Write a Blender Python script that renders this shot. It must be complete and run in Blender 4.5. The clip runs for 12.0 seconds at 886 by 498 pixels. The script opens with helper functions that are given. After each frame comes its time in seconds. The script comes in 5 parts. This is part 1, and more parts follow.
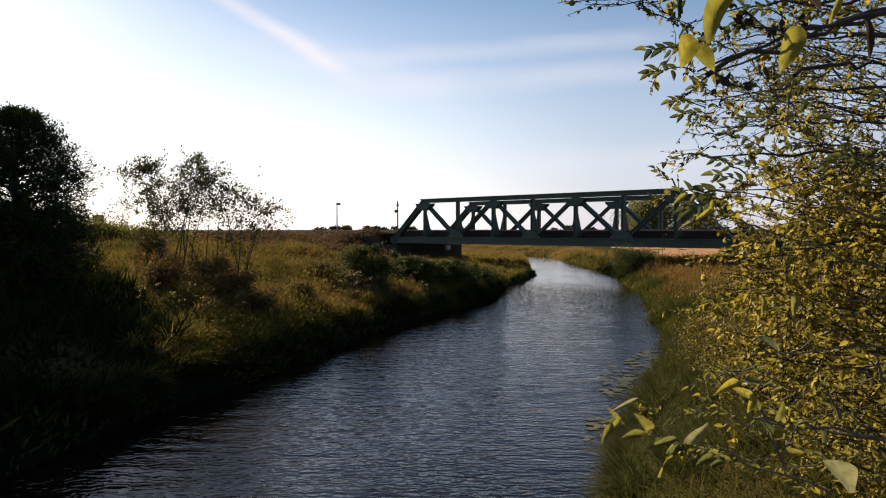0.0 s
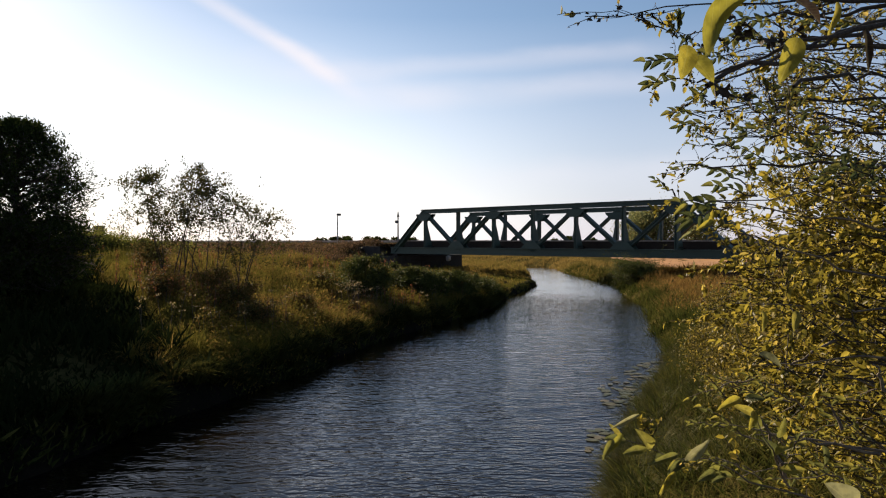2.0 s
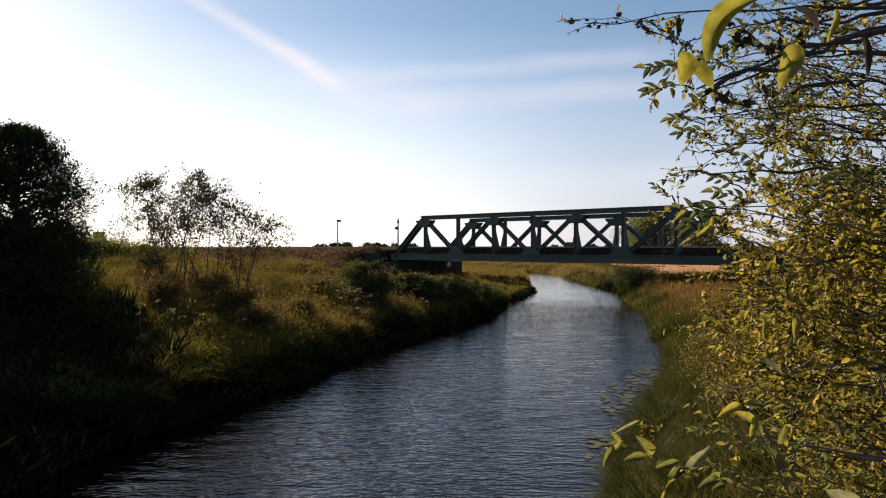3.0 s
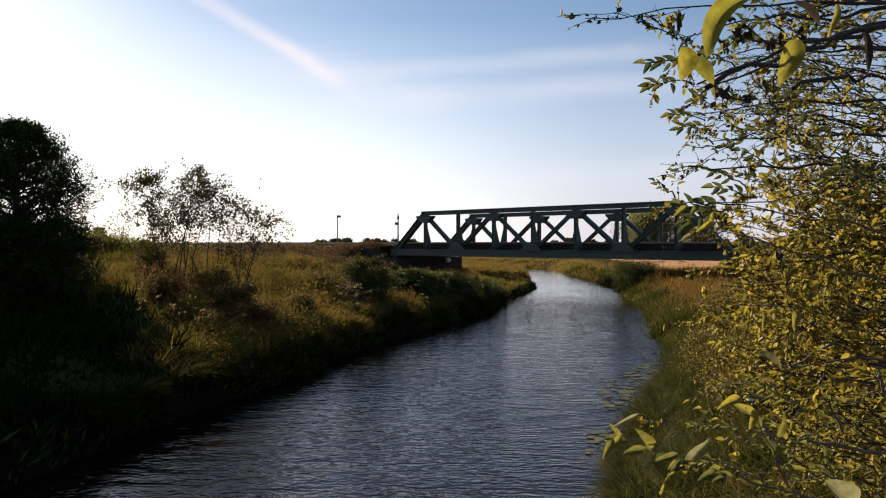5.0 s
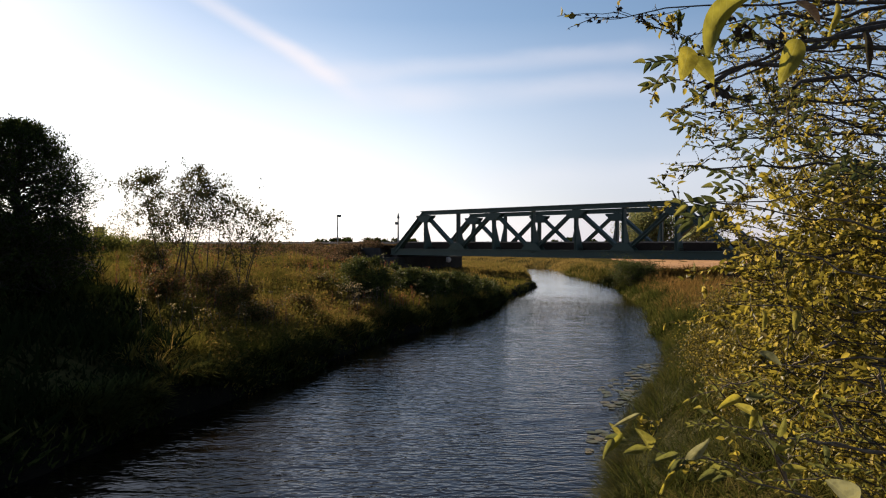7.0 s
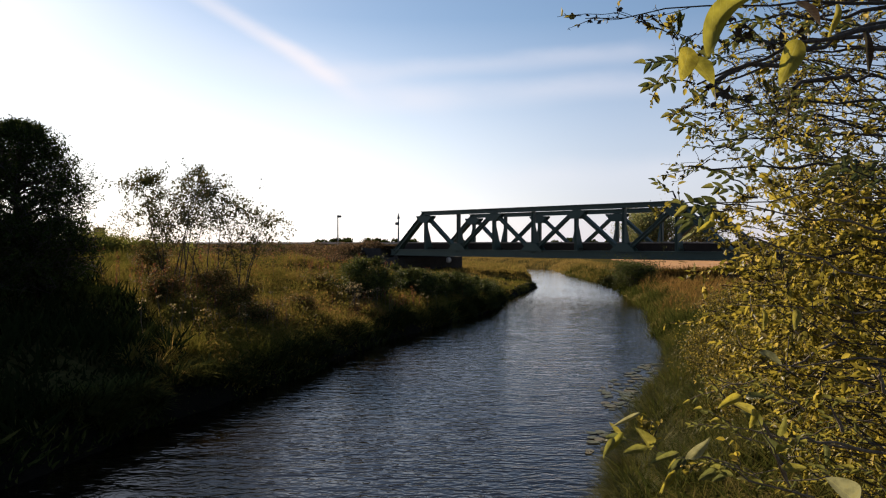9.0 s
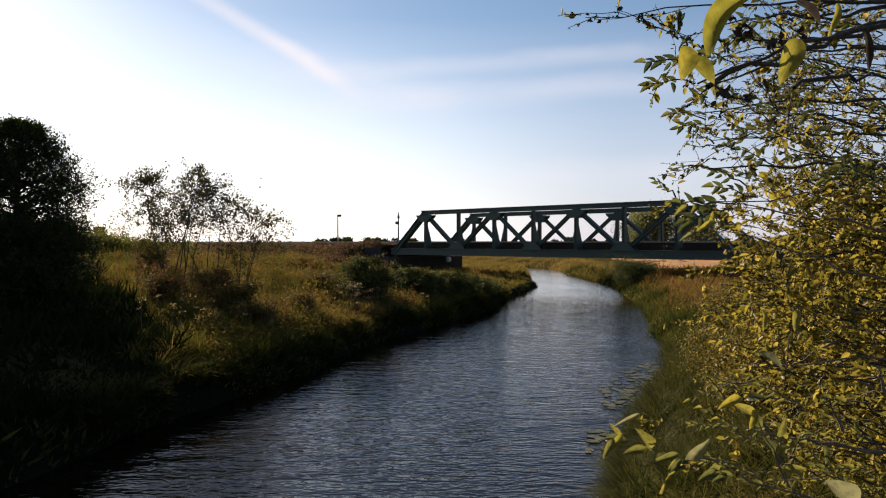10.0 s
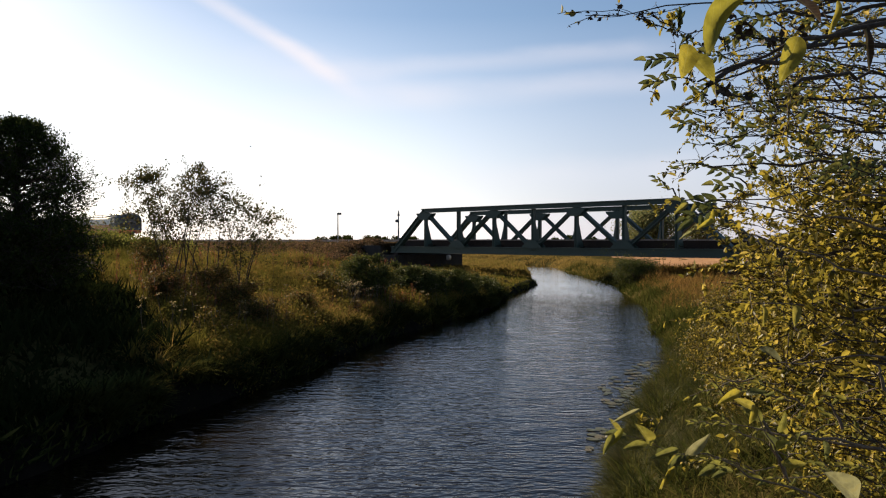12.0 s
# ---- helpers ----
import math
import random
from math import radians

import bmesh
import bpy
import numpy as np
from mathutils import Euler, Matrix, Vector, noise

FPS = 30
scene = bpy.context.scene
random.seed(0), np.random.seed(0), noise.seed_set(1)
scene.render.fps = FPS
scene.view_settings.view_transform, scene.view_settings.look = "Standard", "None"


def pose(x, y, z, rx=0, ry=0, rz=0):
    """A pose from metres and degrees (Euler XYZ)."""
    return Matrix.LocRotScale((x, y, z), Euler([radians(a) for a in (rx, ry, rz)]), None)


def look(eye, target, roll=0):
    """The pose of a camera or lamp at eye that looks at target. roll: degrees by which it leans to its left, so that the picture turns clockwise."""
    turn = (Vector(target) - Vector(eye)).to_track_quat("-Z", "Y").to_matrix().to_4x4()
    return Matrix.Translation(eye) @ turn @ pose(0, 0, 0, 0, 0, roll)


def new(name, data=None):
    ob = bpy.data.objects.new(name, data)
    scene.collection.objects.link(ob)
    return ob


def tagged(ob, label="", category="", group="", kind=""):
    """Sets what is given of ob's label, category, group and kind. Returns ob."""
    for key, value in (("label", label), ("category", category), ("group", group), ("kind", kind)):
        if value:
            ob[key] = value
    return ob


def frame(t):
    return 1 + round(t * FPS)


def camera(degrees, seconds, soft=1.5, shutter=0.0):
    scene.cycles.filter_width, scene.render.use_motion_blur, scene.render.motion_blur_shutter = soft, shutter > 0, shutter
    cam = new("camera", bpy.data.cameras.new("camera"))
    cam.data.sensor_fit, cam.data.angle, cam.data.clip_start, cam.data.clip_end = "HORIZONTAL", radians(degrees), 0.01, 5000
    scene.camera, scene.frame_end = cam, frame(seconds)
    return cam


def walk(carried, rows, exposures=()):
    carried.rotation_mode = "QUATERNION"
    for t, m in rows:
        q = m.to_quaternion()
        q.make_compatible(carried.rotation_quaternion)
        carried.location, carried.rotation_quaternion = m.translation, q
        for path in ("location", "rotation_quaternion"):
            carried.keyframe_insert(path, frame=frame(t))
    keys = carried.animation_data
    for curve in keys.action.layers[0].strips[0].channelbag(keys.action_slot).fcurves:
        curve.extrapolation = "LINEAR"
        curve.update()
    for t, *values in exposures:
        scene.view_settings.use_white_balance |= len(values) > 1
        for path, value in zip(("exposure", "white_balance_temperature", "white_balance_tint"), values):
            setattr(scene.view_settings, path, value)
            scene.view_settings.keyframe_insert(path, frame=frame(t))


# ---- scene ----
EYE_Z = 2.5

# ---- camera ----
cam = camera(62, 12.0, soft=1.15)


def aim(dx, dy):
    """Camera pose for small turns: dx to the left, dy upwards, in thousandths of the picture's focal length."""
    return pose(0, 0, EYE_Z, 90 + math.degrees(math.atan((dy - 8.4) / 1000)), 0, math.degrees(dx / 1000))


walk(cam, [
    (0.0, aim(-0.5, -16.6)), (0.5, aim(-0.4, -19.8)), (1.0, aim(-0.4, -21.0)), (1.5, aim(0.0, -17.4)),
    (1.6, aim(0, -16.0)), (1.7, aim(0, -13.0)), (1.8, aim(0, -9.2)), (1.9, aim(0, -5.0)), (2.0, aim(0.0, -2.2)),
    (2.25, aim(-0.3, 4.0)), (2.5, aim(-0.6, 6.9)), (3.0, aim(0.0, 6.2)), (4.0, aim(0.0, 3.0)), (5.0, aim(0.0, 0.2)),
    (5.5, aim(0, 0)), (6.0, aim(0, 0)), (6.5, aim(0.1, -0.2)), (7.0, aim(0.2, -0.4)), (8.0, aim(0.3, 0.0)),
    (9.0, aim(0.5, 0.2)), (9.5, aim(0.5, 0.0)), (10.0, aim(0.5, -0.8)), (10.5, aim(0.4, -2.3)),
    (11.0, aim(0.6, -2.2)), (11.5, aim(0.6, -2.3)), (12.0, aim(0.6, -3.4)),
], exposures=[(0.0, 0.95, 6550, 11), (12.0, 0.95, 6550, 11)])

# ---- light ----
SUN_AZ, SUN_EL = -36.0, 24.0
to_sun = Vector((math.sin(radians(SUN_AZ)) * math.cos(radians(SUN_EL)),
                 math.cos(radians(SUN_AZ)) * math.cos(radians(SUN_EL)), math.sin(radians(SUN_EL))))
sun_data = bpy.data.lights.new("sun", "SUN")
sun_data.energy, sun_data.angle, sun_data.color = 5.0, radians(0.6), (1.0, 0.83, 0.60)
sun = new("sun", sun_data)
sun.matrix_world = look(to_sun * 50, (0, 0, 0))


def wnode(tree, kind, operation="", interpolation_type="", use_clamp=False):
    n = tree.nodes.new(kind)
    if operation:
        n.operation = operation
    if interpolation_type:
        n.interpolation_type = interpolation_type
    if use_clamp:
        n.use_clamp = True
    return n


world = bpy.data.worlds.new("world")
scene.world = world
world.use_nodes = True
wt = world.node_tree
wt.nodes.clear()
sky = wnode(wt, "ShaderNodeTexSky")
sky.sky_type, sky.sun_disc = "NISHITA", False
sky.sun_elevation, sky.sun_rotation = radians(SUN_EL), radians(SUN_AZ)
sky.air_density, sky.dust_density, sky.ozone_density = 1.0, 0.35, 2.4
wco = wnode(wt, "ShaderNodeTexCoord")


def streak(a, b, width, strength, seed, fade=0.12):
    """A long thin cloud along the great circle through two directions."""
    n = Vector(a).cross(Vector(b)).normalized()
    d = wnode(wt, "ShaderNodeVectorMath", operation="DOT_PRODUCT")
    d.inputs[1].default_value = n
    nz = wnode(wt, "ShaderNodeTexNoise")
    nz.inputs["Scale"].default_value, nz.inputs["Detail"].default_value = 7, 6
    mp = wnode(wt, "ShaderNodeMapping")
    mp.inputs["Location"].default_value = (seed, seed * 2, 0)
    mp.inputs["Scale"].default_value = (1, 1, 2.5)
    wt.links.new(wco.outputs["Generated"], mp.inputs[0])
    wt.links.new(mp.outputs[0], nz.inputs["Vector"])
    wob = wnode(wt, "ShaderNodeMath", operation="MULTIPLY_ADD")
    wob.inputs[1].default_value, wob.inputs[2].default_value = width * 0.9, -width * 0.45
    wt.links.new(nz.outputs[0], wob.inputs[0])
    ad = wnode(wt, "ShaderNodeMath", operation="ADD")
    wt.links.new(wco.outputs["Generated"], d.inputs[0])
    wt.links.new(d.outputs["Value"], ad.inputs[0])
    wt.links.new(wob.outputs[0], ad.inputs[1])
    ab = wnode(wt, "ShaderNodeMath", operation="ABSOLUTE")
    wt.links.new(ad.outputs[0], ab.inputs[0])
    mr = wnode(wt, "ShaderNodeMapRange", interpolation_type="SMOOTHSTEP")
    mr.inputs["From Min"].default_value, mr.inputs["From Max"].default_value = width, 0
    mr.inputs["To Min"].default_value, mr.inputs["To Max"].default_value = 0, strength
    wt.links.new(ab.outputs[0], mr.inputs["Value"])
    mu = wnode(wt, "ShaderNodeMath", operation="MULTIPLY")
    wt.links.new(mr.outputs[0], mu.inputs[0])
    wt.links.new(nz.outputs[0], mu.inputs[1])
    e = (Vector(b).normalized() - Vector(a).normalized()).normalized()
    v0, v1 = Vector(a).normalized().dot(e), Vector(b).normalized().dot(e)
    d2 = wnode(wt, "ShaderNodeVectorMath", operation="DOT_PRODUCT")
    d2.inputs[1].default_value = e
    wt.links.new(wco.outputs["Generated"], d2.inputs[0])
    last = mu.outputs[0]
    for lo, hi in ((v0 - 0.25, v0), (v1 + fade, v1)):
        r = wnode(wt, "ShaderNodeMapRange", interpolation_type="SMOOTHSTEP")
        r.inputs["From Min"].default_value, r.inputs["From Max"].default_value = lo, hi
        wt.links.new(d2.outputs["Value"], r.inputs["Value"])
        m = wnode(wt, "ShaderNodeMath", operation="MULTIPLY")
        wt.links.new(last, m.inputs[0])
        wt.links.new(r.outputs[0], m.inputs[1])
        last = m.outputs[0]
    return last


def tosky(px, py):
    return Vector((px, 1, py))


clouds = [streak(tosky(-0.330, 0.336), tosky(-0.165, 0.232), 0.017, 1.15, 0.0, 0.09),
          streak(tosky(-0.20, 0.235), tosky(-0.04, 0.20), 0.040, 0.40, 5.0, 0.10),
          streak(tosky(-0.03, 0.236), tosky(0.24, 0.256), 0.020, 0.45, 3.0),
          streak(tosky(-0.09, 0.190), tosky(0.26, 0.214), 0.026, 0.45, 7.0),
          streak(tosky(-0.3, 0.082), tosky(0.3, 0.092), 0.035, 0.40, 11.0)]
total = clouds[0]
for c in clouds[1:]:
    ad = wnode(wt, "ShaderNodeMath", operation="ADD", use_clamp=True)
    wt.links.new(total, ad.inputs[0])
    wt.links.new(c, ad.inputs[1])
    total = ad.outputs[0]
veil = wnode(wt, "ShaderNodeMixRGB")      # thin high haze over the whole sky
wsep = wnode(wt, "ShaderNodeSeparateXYZ")
wt.links.new(wco.outputs["Generated"], wsep.inputs[0])
thick = wnode(wt, "ShaderNodeMapRange")
thick.inputs["From Min"].default_value, thick.inputs["From Max"].default_value = 0.0, 0.29
thick.inputs["To Min"].default_value, thick.inputs["To Max"].default_value = 0.75, 0.0
wt.links.new(wsep.outputs[2], thick.inputs[0])
wt.links.new(thick.outputs[0], veil.inputs[0])
glow = wnode(wt, "ShaderNodeVectorMath", operation="DOT_PRODUCT")      # haze is brighter towards the sun
glow.inputs[1].default_value = Vector((math.sin(radians(SUN_AZ)), math.cos(radians(SUN_AZ)), 0))
wt.links.new(wco.outputs["Generated"], glow.inputs[0])
glare = wnode(wt, "ShaderNodeMapRange", interpolation_type="SMOOTHSTEP")
glare.inputs["From Min"].default_value, glare.inputs["From Max"].default_value = 0.62, 0.97
wt.links.new(glow.outputs["Value"], glare.inputs["Value"])
haze = wnode(wt, "ShaderNodeMixRGB")
haze.inputs[1].default_value, haze.inputs[2].default_value = (6.9, 6.8, 8.3, 1), (15.0, 14.4, 14.4, 1)
wt.links.new(glare.outputs[0], haze.inputs[0])
wt.links.new(haze.outputs[0], veil.inputs[2])
wt.links.new(sky.outputs[0], veil.inputs[1])
cl = wnode(wt, "ShaderNodeMixRGB")
cl.inputs[2].default_value = (9.0, 8.7, 9.2, 1)
wt.links.new(total, cl.inputs[0])
wt.links.new(veil.outputs[0], cl.inputs[1])
bg = wnode(wt, "ShaderNodeBackground")
bg.inputs["Strength"].default_value = 0.055
out = wnode(wt, "ShaderNodeOutputWorld")
wt.links.new(cl.outputs[0], bg.inputs[0])
wt.links.new(bg.outputs[0], out.inputs[0])


# ---- materials ----
def material(name, rough=0.8, metal=0.0):
    m = bpy.data.materials.new(name)
    m.use_nodes = True
    b = m.node_tree.nodes["Principled BSDF"]
    b.inputs["Roughness"].default_value, b.inputs["Metallic"].default_value = rough, metal
    return m, m.node_tree, b


def ramp(nt, value, stops):
    r = nt.nodes.new("ShaderNodeValToRGB")
    while len(r.color_ramp.elements) < len(stops):
        r.color_ramp.elements.new(0.5)
    for e, (at, col) in zip(r.color_ramp.elements, stops):
        e.position, e.color = at, (*col, 1)
    nt.links.new(value, r.inputs[0])
    return r.outputs[0]


def noise_at(nt, scale, detail=4, stretch=(1, 1, 1), coord="Object"):
    co = nt.nodes.new("ShaderNodeTexCoord")
    mp = nt.nodes.new("ShaderNodeMapping")
    mp.inputs["Scale"].default_value = stretch
    n = nt.nodes.new("ShaderNodeTexNoise")
    n.inputs["Scale"].default_value, n.inputs["Detail"].default_value = scale, detail
    nt.links.new(co.outputs[coord], mp.inputs[0])
    nt.links.new(mp.outputs[0], n.inputs["Vector"])
    return n.outputs[0]


def mixed(nt, fac, a, b, blend="MIX"):
    m = nt.nodes.new("ShaderNodeMixRGB")
    m.blend_type = blend
    for socket, v in zip(m.inputs, (fac, a, b)):
        if isinstance(v, (float, int)):
            socket.default_value = v
        elif isinstance(v, tuple):
            socket.default_value = (*v, 1)
        else:
            nt.links.new(v, socket)
    return m.outputs[0]


def bumped(nt, b, height, strength, distance):
    n = nt.nodes.new("ShaderNodeBump")
    n.inputs["Strength"].default_value, n.inputs["Distance"].default_value = strength, distance
    nt.links.new(height, n.inputs["Height"])
    nt.links.new(n.outputs[0], b.inputs["Normal"])


def plain(name, stops, scale=3.0, rough=0.8, metal=0.0, bump=0.3, dist=0.01, stretch=(1, 1, 1)):
    m, nt, b = material(name, rough, metal)
    big, fine = noise_at(nt, scale, 5, stretch), noise_at(nt, scale * 9, 4, stretch)
    f = mixed(nt, 0.4, big, fine)
    nt.links.new(ramp(nt, f, stops), b.inputs["Base Color"])
    bumped(nt, b, fine, bump, dist)
    return m


def leafy(name, stops, patch=None, see_through=0.45, rough=0.5, by="island", spec=0.08):
    """Leaf or blade: colour by piece, with patches at a larger scale, light passing through."""
    m, nt, b = material(name, rough)
    if by == "island":
        g = nt.nodes.new("ShaderNodeNewGeometry")
        rnd = g.outputs["Random Per Island"]
    else:
        g = nt.nodes.new("ShaderNodeObjectInfo")
        rnd = g.outputs["Random"]
    if patch:
        rnd = mixed(nt, patch[1], rnd, ramp(nt, noise_at(nt, patch[0], 3), [(0.3, (0, 0, 0)), (0.7, (1, 1, 1))]))
    col = ramp(nt, rnd, stops)
    nt.links.new(col, b.inputs["Base Color"])
    b.inputs["Specular IOR Level"].default_value = spec
    tr = nt.nodes.new("ShaderNodeBsdfTranslucent")
    nt.links.new(col, tr.inputs[0])
    mx = nt.nodes.new("ShaderNodeMixShader")
    mx.inputs[0].default_value = see_through
    o = nt.nodes["Material Output"]
    nt.links.new(b.outputs[0], mx.inputs[1])
    nt.links.new(tr.outputs[0], mx.inputs[2])
    nt.links.new(mx.outputs[0], o.inputs[0])
    return m


M_GRASS = leafy("bank_grass", [(0.0, (0.056, 0.061, 0.014)), (0.35, (0.116, 0.108, 0.020)), (0.6, (0.196, 0.148, 0.036)), (0.82, (0.255, 0.158, 0.056)), (1.0, (0.330, 0.135, 0.064))], (0.35, 0.6), 0.4, 0.7, spec=0.0)
M_GRASS_R = leafy("lush_grass", [(0.0, (0.022, 0.033, 0.008)), (0.45, (0.047, 0.056, 0.013)), (0.8, (0.088, 0.080, 0.020)), (1.0, (0.165, 0.122, 0.046))], (0.6, 0.45), 0.4, 0.7, spec=0.0)
M_VERGE = leafy("drooping_verge_grass", [(0.0, (0.036, 0.046, 0.010)), (0.5, (0.090, 0.092, 0.023)), (0.85, (0.165, 0.138, 0.048)), (1.0, (0.270, 0.220, 0.105))], (0.9, 0.35), 0.4, 0.6, spec=0.1)
M_RUSSET = leafy("russet_verge_grass", [(0.0, (0.080, 0.066, 0.018)), (0.5, (0.180, 0.112, 0.032)), (1.0, (0.290, 0.155, 0.055))], (0.5, 0.5), 0.4, 0.7, spec=0.0)
# sedge green darkened to carry the shade on the bank's lip
M_SHADE_SEDGE = leafy("shade_darkened_sedge", [(0.0, (0.024, 0.031, 0.009)), (0.6, (0.052, 0.057, 0.016)), (1.0, (0.115, 0.102, 0.030))], (0.6, 0.4), 0.2, 0.7, spec=0.0)
# near-black plant colour, painting the tree shadow and the dark bank foot
M_SHADE_WEED = leafy("painted_shade_weed", [(0.0, (0.008, 0.012, 0.004)), (0.7, (0.018, 0.025, 0.008)), (1.0, (0.036, 0.040, 0.012))], (0.6, 0.4), 0.15, 0.9, spec=0.0)
M_STRAW = leafy("dry_field_grass", [(0.0, (0.130, 0.100, 0.028)), (0.5, (0.200, 0.142, 0.042)), (1.0, (0.270, 0.180, 0.062))], (0.08, 0.7), 0.45, 0.8, spec=0.0)
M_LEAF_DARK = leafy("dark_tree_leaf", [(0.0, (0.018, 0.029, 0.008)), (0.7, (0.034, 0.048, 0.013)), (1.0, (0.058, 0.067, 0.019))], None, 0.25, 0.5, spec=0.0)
M_LEAF_THIN = leafy("sapling_leaf", [(0.0, (0.035, 0.042, 0.014)), (0.6, (0.063, 0.063, 0.021)), (1.0, (0.112, 0.077, 0.028))], None, 0.4, 0.5, spec=0.0)
# leaf green paled so the colour itself carries the distance haze
M_LEAF_HAZED = leafy("hazed_tree_leaf", [(0.0, (0.130, 0.158, 0.066)), (0.6, (0.215, 0.225, 0.090)), (1.0, (0.290, 0.265, 0.120))], None, 0.5, 0.7, spec=0.0)
M_LEAF_MID = leafy("shrub_leaf", [(0.0, (0.020, 0.030, 0.008)), (0.6, (0.040, 0.053, 0.013)), (1.0, (0.073, 0.073, 0.020))], None, 0.35, 0.5, spec=0.0)
M_LEAF_BUSH = leafy("bush_leaf", [(0.0, (0.040, 0.052, 0.014)), (0.6, (0.076, 0.087, 0.023)), (1.0, (0.130, 0.125, 0.034))], None, 0.28, 0.6, spec=0.05)
M_BRAMBLE = leafy("bramble_leaf", [(0.0, (0.050, 0.050, 0.014)), (0.6, (0.125, 0.095, 0.026)), (1.0, (0.230, 0.120, 0.048))], None, 0.4, 0.6, spec=0.05)
M_LEAF_HEDGE = leafy("waterside_shrub_leaf", [(0.0, (0.040, 0.056, 0.015)), (0.6, (0.076, 0.092, 0.024)), (1.0, (0.125, 0.125, 0.036))], None, 0.3, 0.6, spec=0.05)
WILLOW = [(0.0, (0.090, 0.080, 0.014)), (0.35, (0.175, 0.143, 0.021)), (0.7, (0.265, 0.210, 0.030)), (0.92, (0.360, 0.280, 0.043)), (1.0, (0.430, 0.320, 0.100))]
M_SHRUB = leafy("bank_shrub_leaf", [(0.0, (0.044, 0.043, 0.010)), (0.45, (0.112, 0.094, 0.016)), (0.8, (0.215, 0.162, 0.030)), (1.0, (0.345, 0.260, 0.066))], None, 0.5, 0.5, spec=0.25)
M_HERB = leafy("meadow_herb", [(0.0, (0.064, 0.064, 0.015)), (0.5, (0.140, 0.118, 0.026)), (0.85, (0.245, 0.148, 0.042)), (1.0, (0.350, 0.145, 0.068))], (0.8, 0.5), 0.4, 0.8, spec=0.0)
M_HEDGE = leafy("hedge_leaf", [(0.0, (0.07, 0.085, 0.018)), (0.5, (0.13, 0.14, 0.03)), (1.0, (0.20, 0.17, 0.05))], None, 0.6, 0.8, spec=0.0)
M_SCRUB = leafy("dry_scrub", [(0.0, (0.035, 0.026, 0.014)), (0.4, (0.075, 0.055, 0.03)), (0.75, (0.13, 0.085, 0.05)), (1.0, (0.20, 0.12, 0.08))], None, 0.45, 0.8, spec=0.0)
M_SORREL = leafy("sorrel_seed", [(0.0, (0.09, 0.035, 0.018)), (0.6, (0.20, 0.075, 0.035)), (1.0, (0.30, 0.13, 0.06))], None, 0.45, 0.8, spec=0.0)
# near-black soil colour that paints in the shade of the bank face
M_BANK_SHADE = plain("bank_face_shade", [(0.3, (0.004, 0.0035, 0.002)), (0.7, (0.014, 0.011, 0.007))], 4, 1.0, bump=0.7, dist=0.03)
M_BANK_SHADE.node_tree.nodes["Principled BSDF"].inputs["Specular IOR Level"].default_value = 0.05
M_WILLOW = leafy("willow_leaf", WILLOW, None, 0.62, 0.45, spec=0.3)


def veined(name, stops, see_through):
    """A large leaf seen close: mottled blade with a pale midrib and side veins along the leaf's own axes."""
    m, nt, b = material(name, 0.42)
    b.inputs["Specular IOR Level"].default_value = 0.35
    info = nt.nodes.new("ShaderNodeObjectInfo")
    co = nt.nodes.new("ShaderNodeTexCoord")
    sep = nt.nodes.new("ShaderNodeSeparateXYZ")
    nt.links.new(co.outputs["Object"], sep.inputs[0])

    def calc(op, p, q=None):
        n = nt.nodes.new("ShaderNodeMath")
        n.operation = op
        for socket, v in zip(n.inputs, (p, q)):
            if isinstance(v, (int, float)):
                socket.default_value = v
            elif v is not None:
                nt.links.new(v, socket)
        return n.outputs[0]

    across = calc("ABSOLUTE", sep.outputs[1])
    rib = calc("LESS_THAN", across, 0.012)
    wavy = calc("SINE", calc("SUBTRACT", calc("MULTIPLY", sep.outputs[0], 52.0), calc("MULTIPLY", across, 75.0)))
    side = ramp(nt, wavy, [(0.90, (0, 0, 0)), (0.99, (0.5, 0.5, 0.5))])
    blotch = ramp(nt, noise_at(nt, 5, 5), [(0.35, (0.62, 0.62, 0.62)), (0.6, (1, 1, 1)), (0.8, (1.0, 0.9, 0.7))])
    col = mixed(nt, 1.0, ramp(nt, info.outputs["Random"], stops), blotch, "MULTIPLY")
    veins = calc("MAXIMUM", rib, side)
    col = mixed(nt, calc("MULTIPLY", veins, 0.2), col, (0.36, 0.34, 0.12))
    nt.links.new(col, b.inputs["Base Color"])
    bumped(nt, b, veins, 0.4, 0.01)
    tr = nt.nodes.new("ShaderNodeBsdfTranslucent")
    nt.links.new(col, tr.inputs[0])
    mx = nt.nodes.new("ShaderNodeMixShader")
    mx.inputs[0].default_value = see_through
    nt.links.new(b.outputs[0], mx.inputs[1])
    nt.links.new(tr.outputs[0], mx.inputs[2])
    nt.links.new(mx.outputs[0], nt.nodes["Material Output"].inputs[0])
    return m


M_WILLOW_BIG = veined("willow_leaf_large", [(0.0, (0.087, 0.097, 0.032)), (0.5, (0.165, 0.160, 0.035)), (1.0, (0.281, 0.238, 0.040))], 0.6)
# yellow leaves, their colour brightened to look lit through by the sun
M_YELLOW_LIT = veined("sunlit_yellow_leaf", [(0.0, (0.20, 0.19, 0.028)), (1.0, (0.30, 0.25, 0.032))], 0.6)
M_SPRIG = veined("sprig_leaf", [(0.0, (0.045, 0.062, 0.020)), (0.6, (0.095, 0.105, 0.030)), (1.0, (0.200, 0.185, 0.040))], 0.4)
M_PALE = veined("pale_leaf_back", [(0.0, (0.17, 0.175, 0.075)), (1.0, (0.23, 0.22, 0.11))], 0.55)
M_DEAD = veined("withered_leaf", [(0.0, (0.05, 0.032, 0.02)), (1.0, (0.11, 0.07, 0.04))], 0.25)
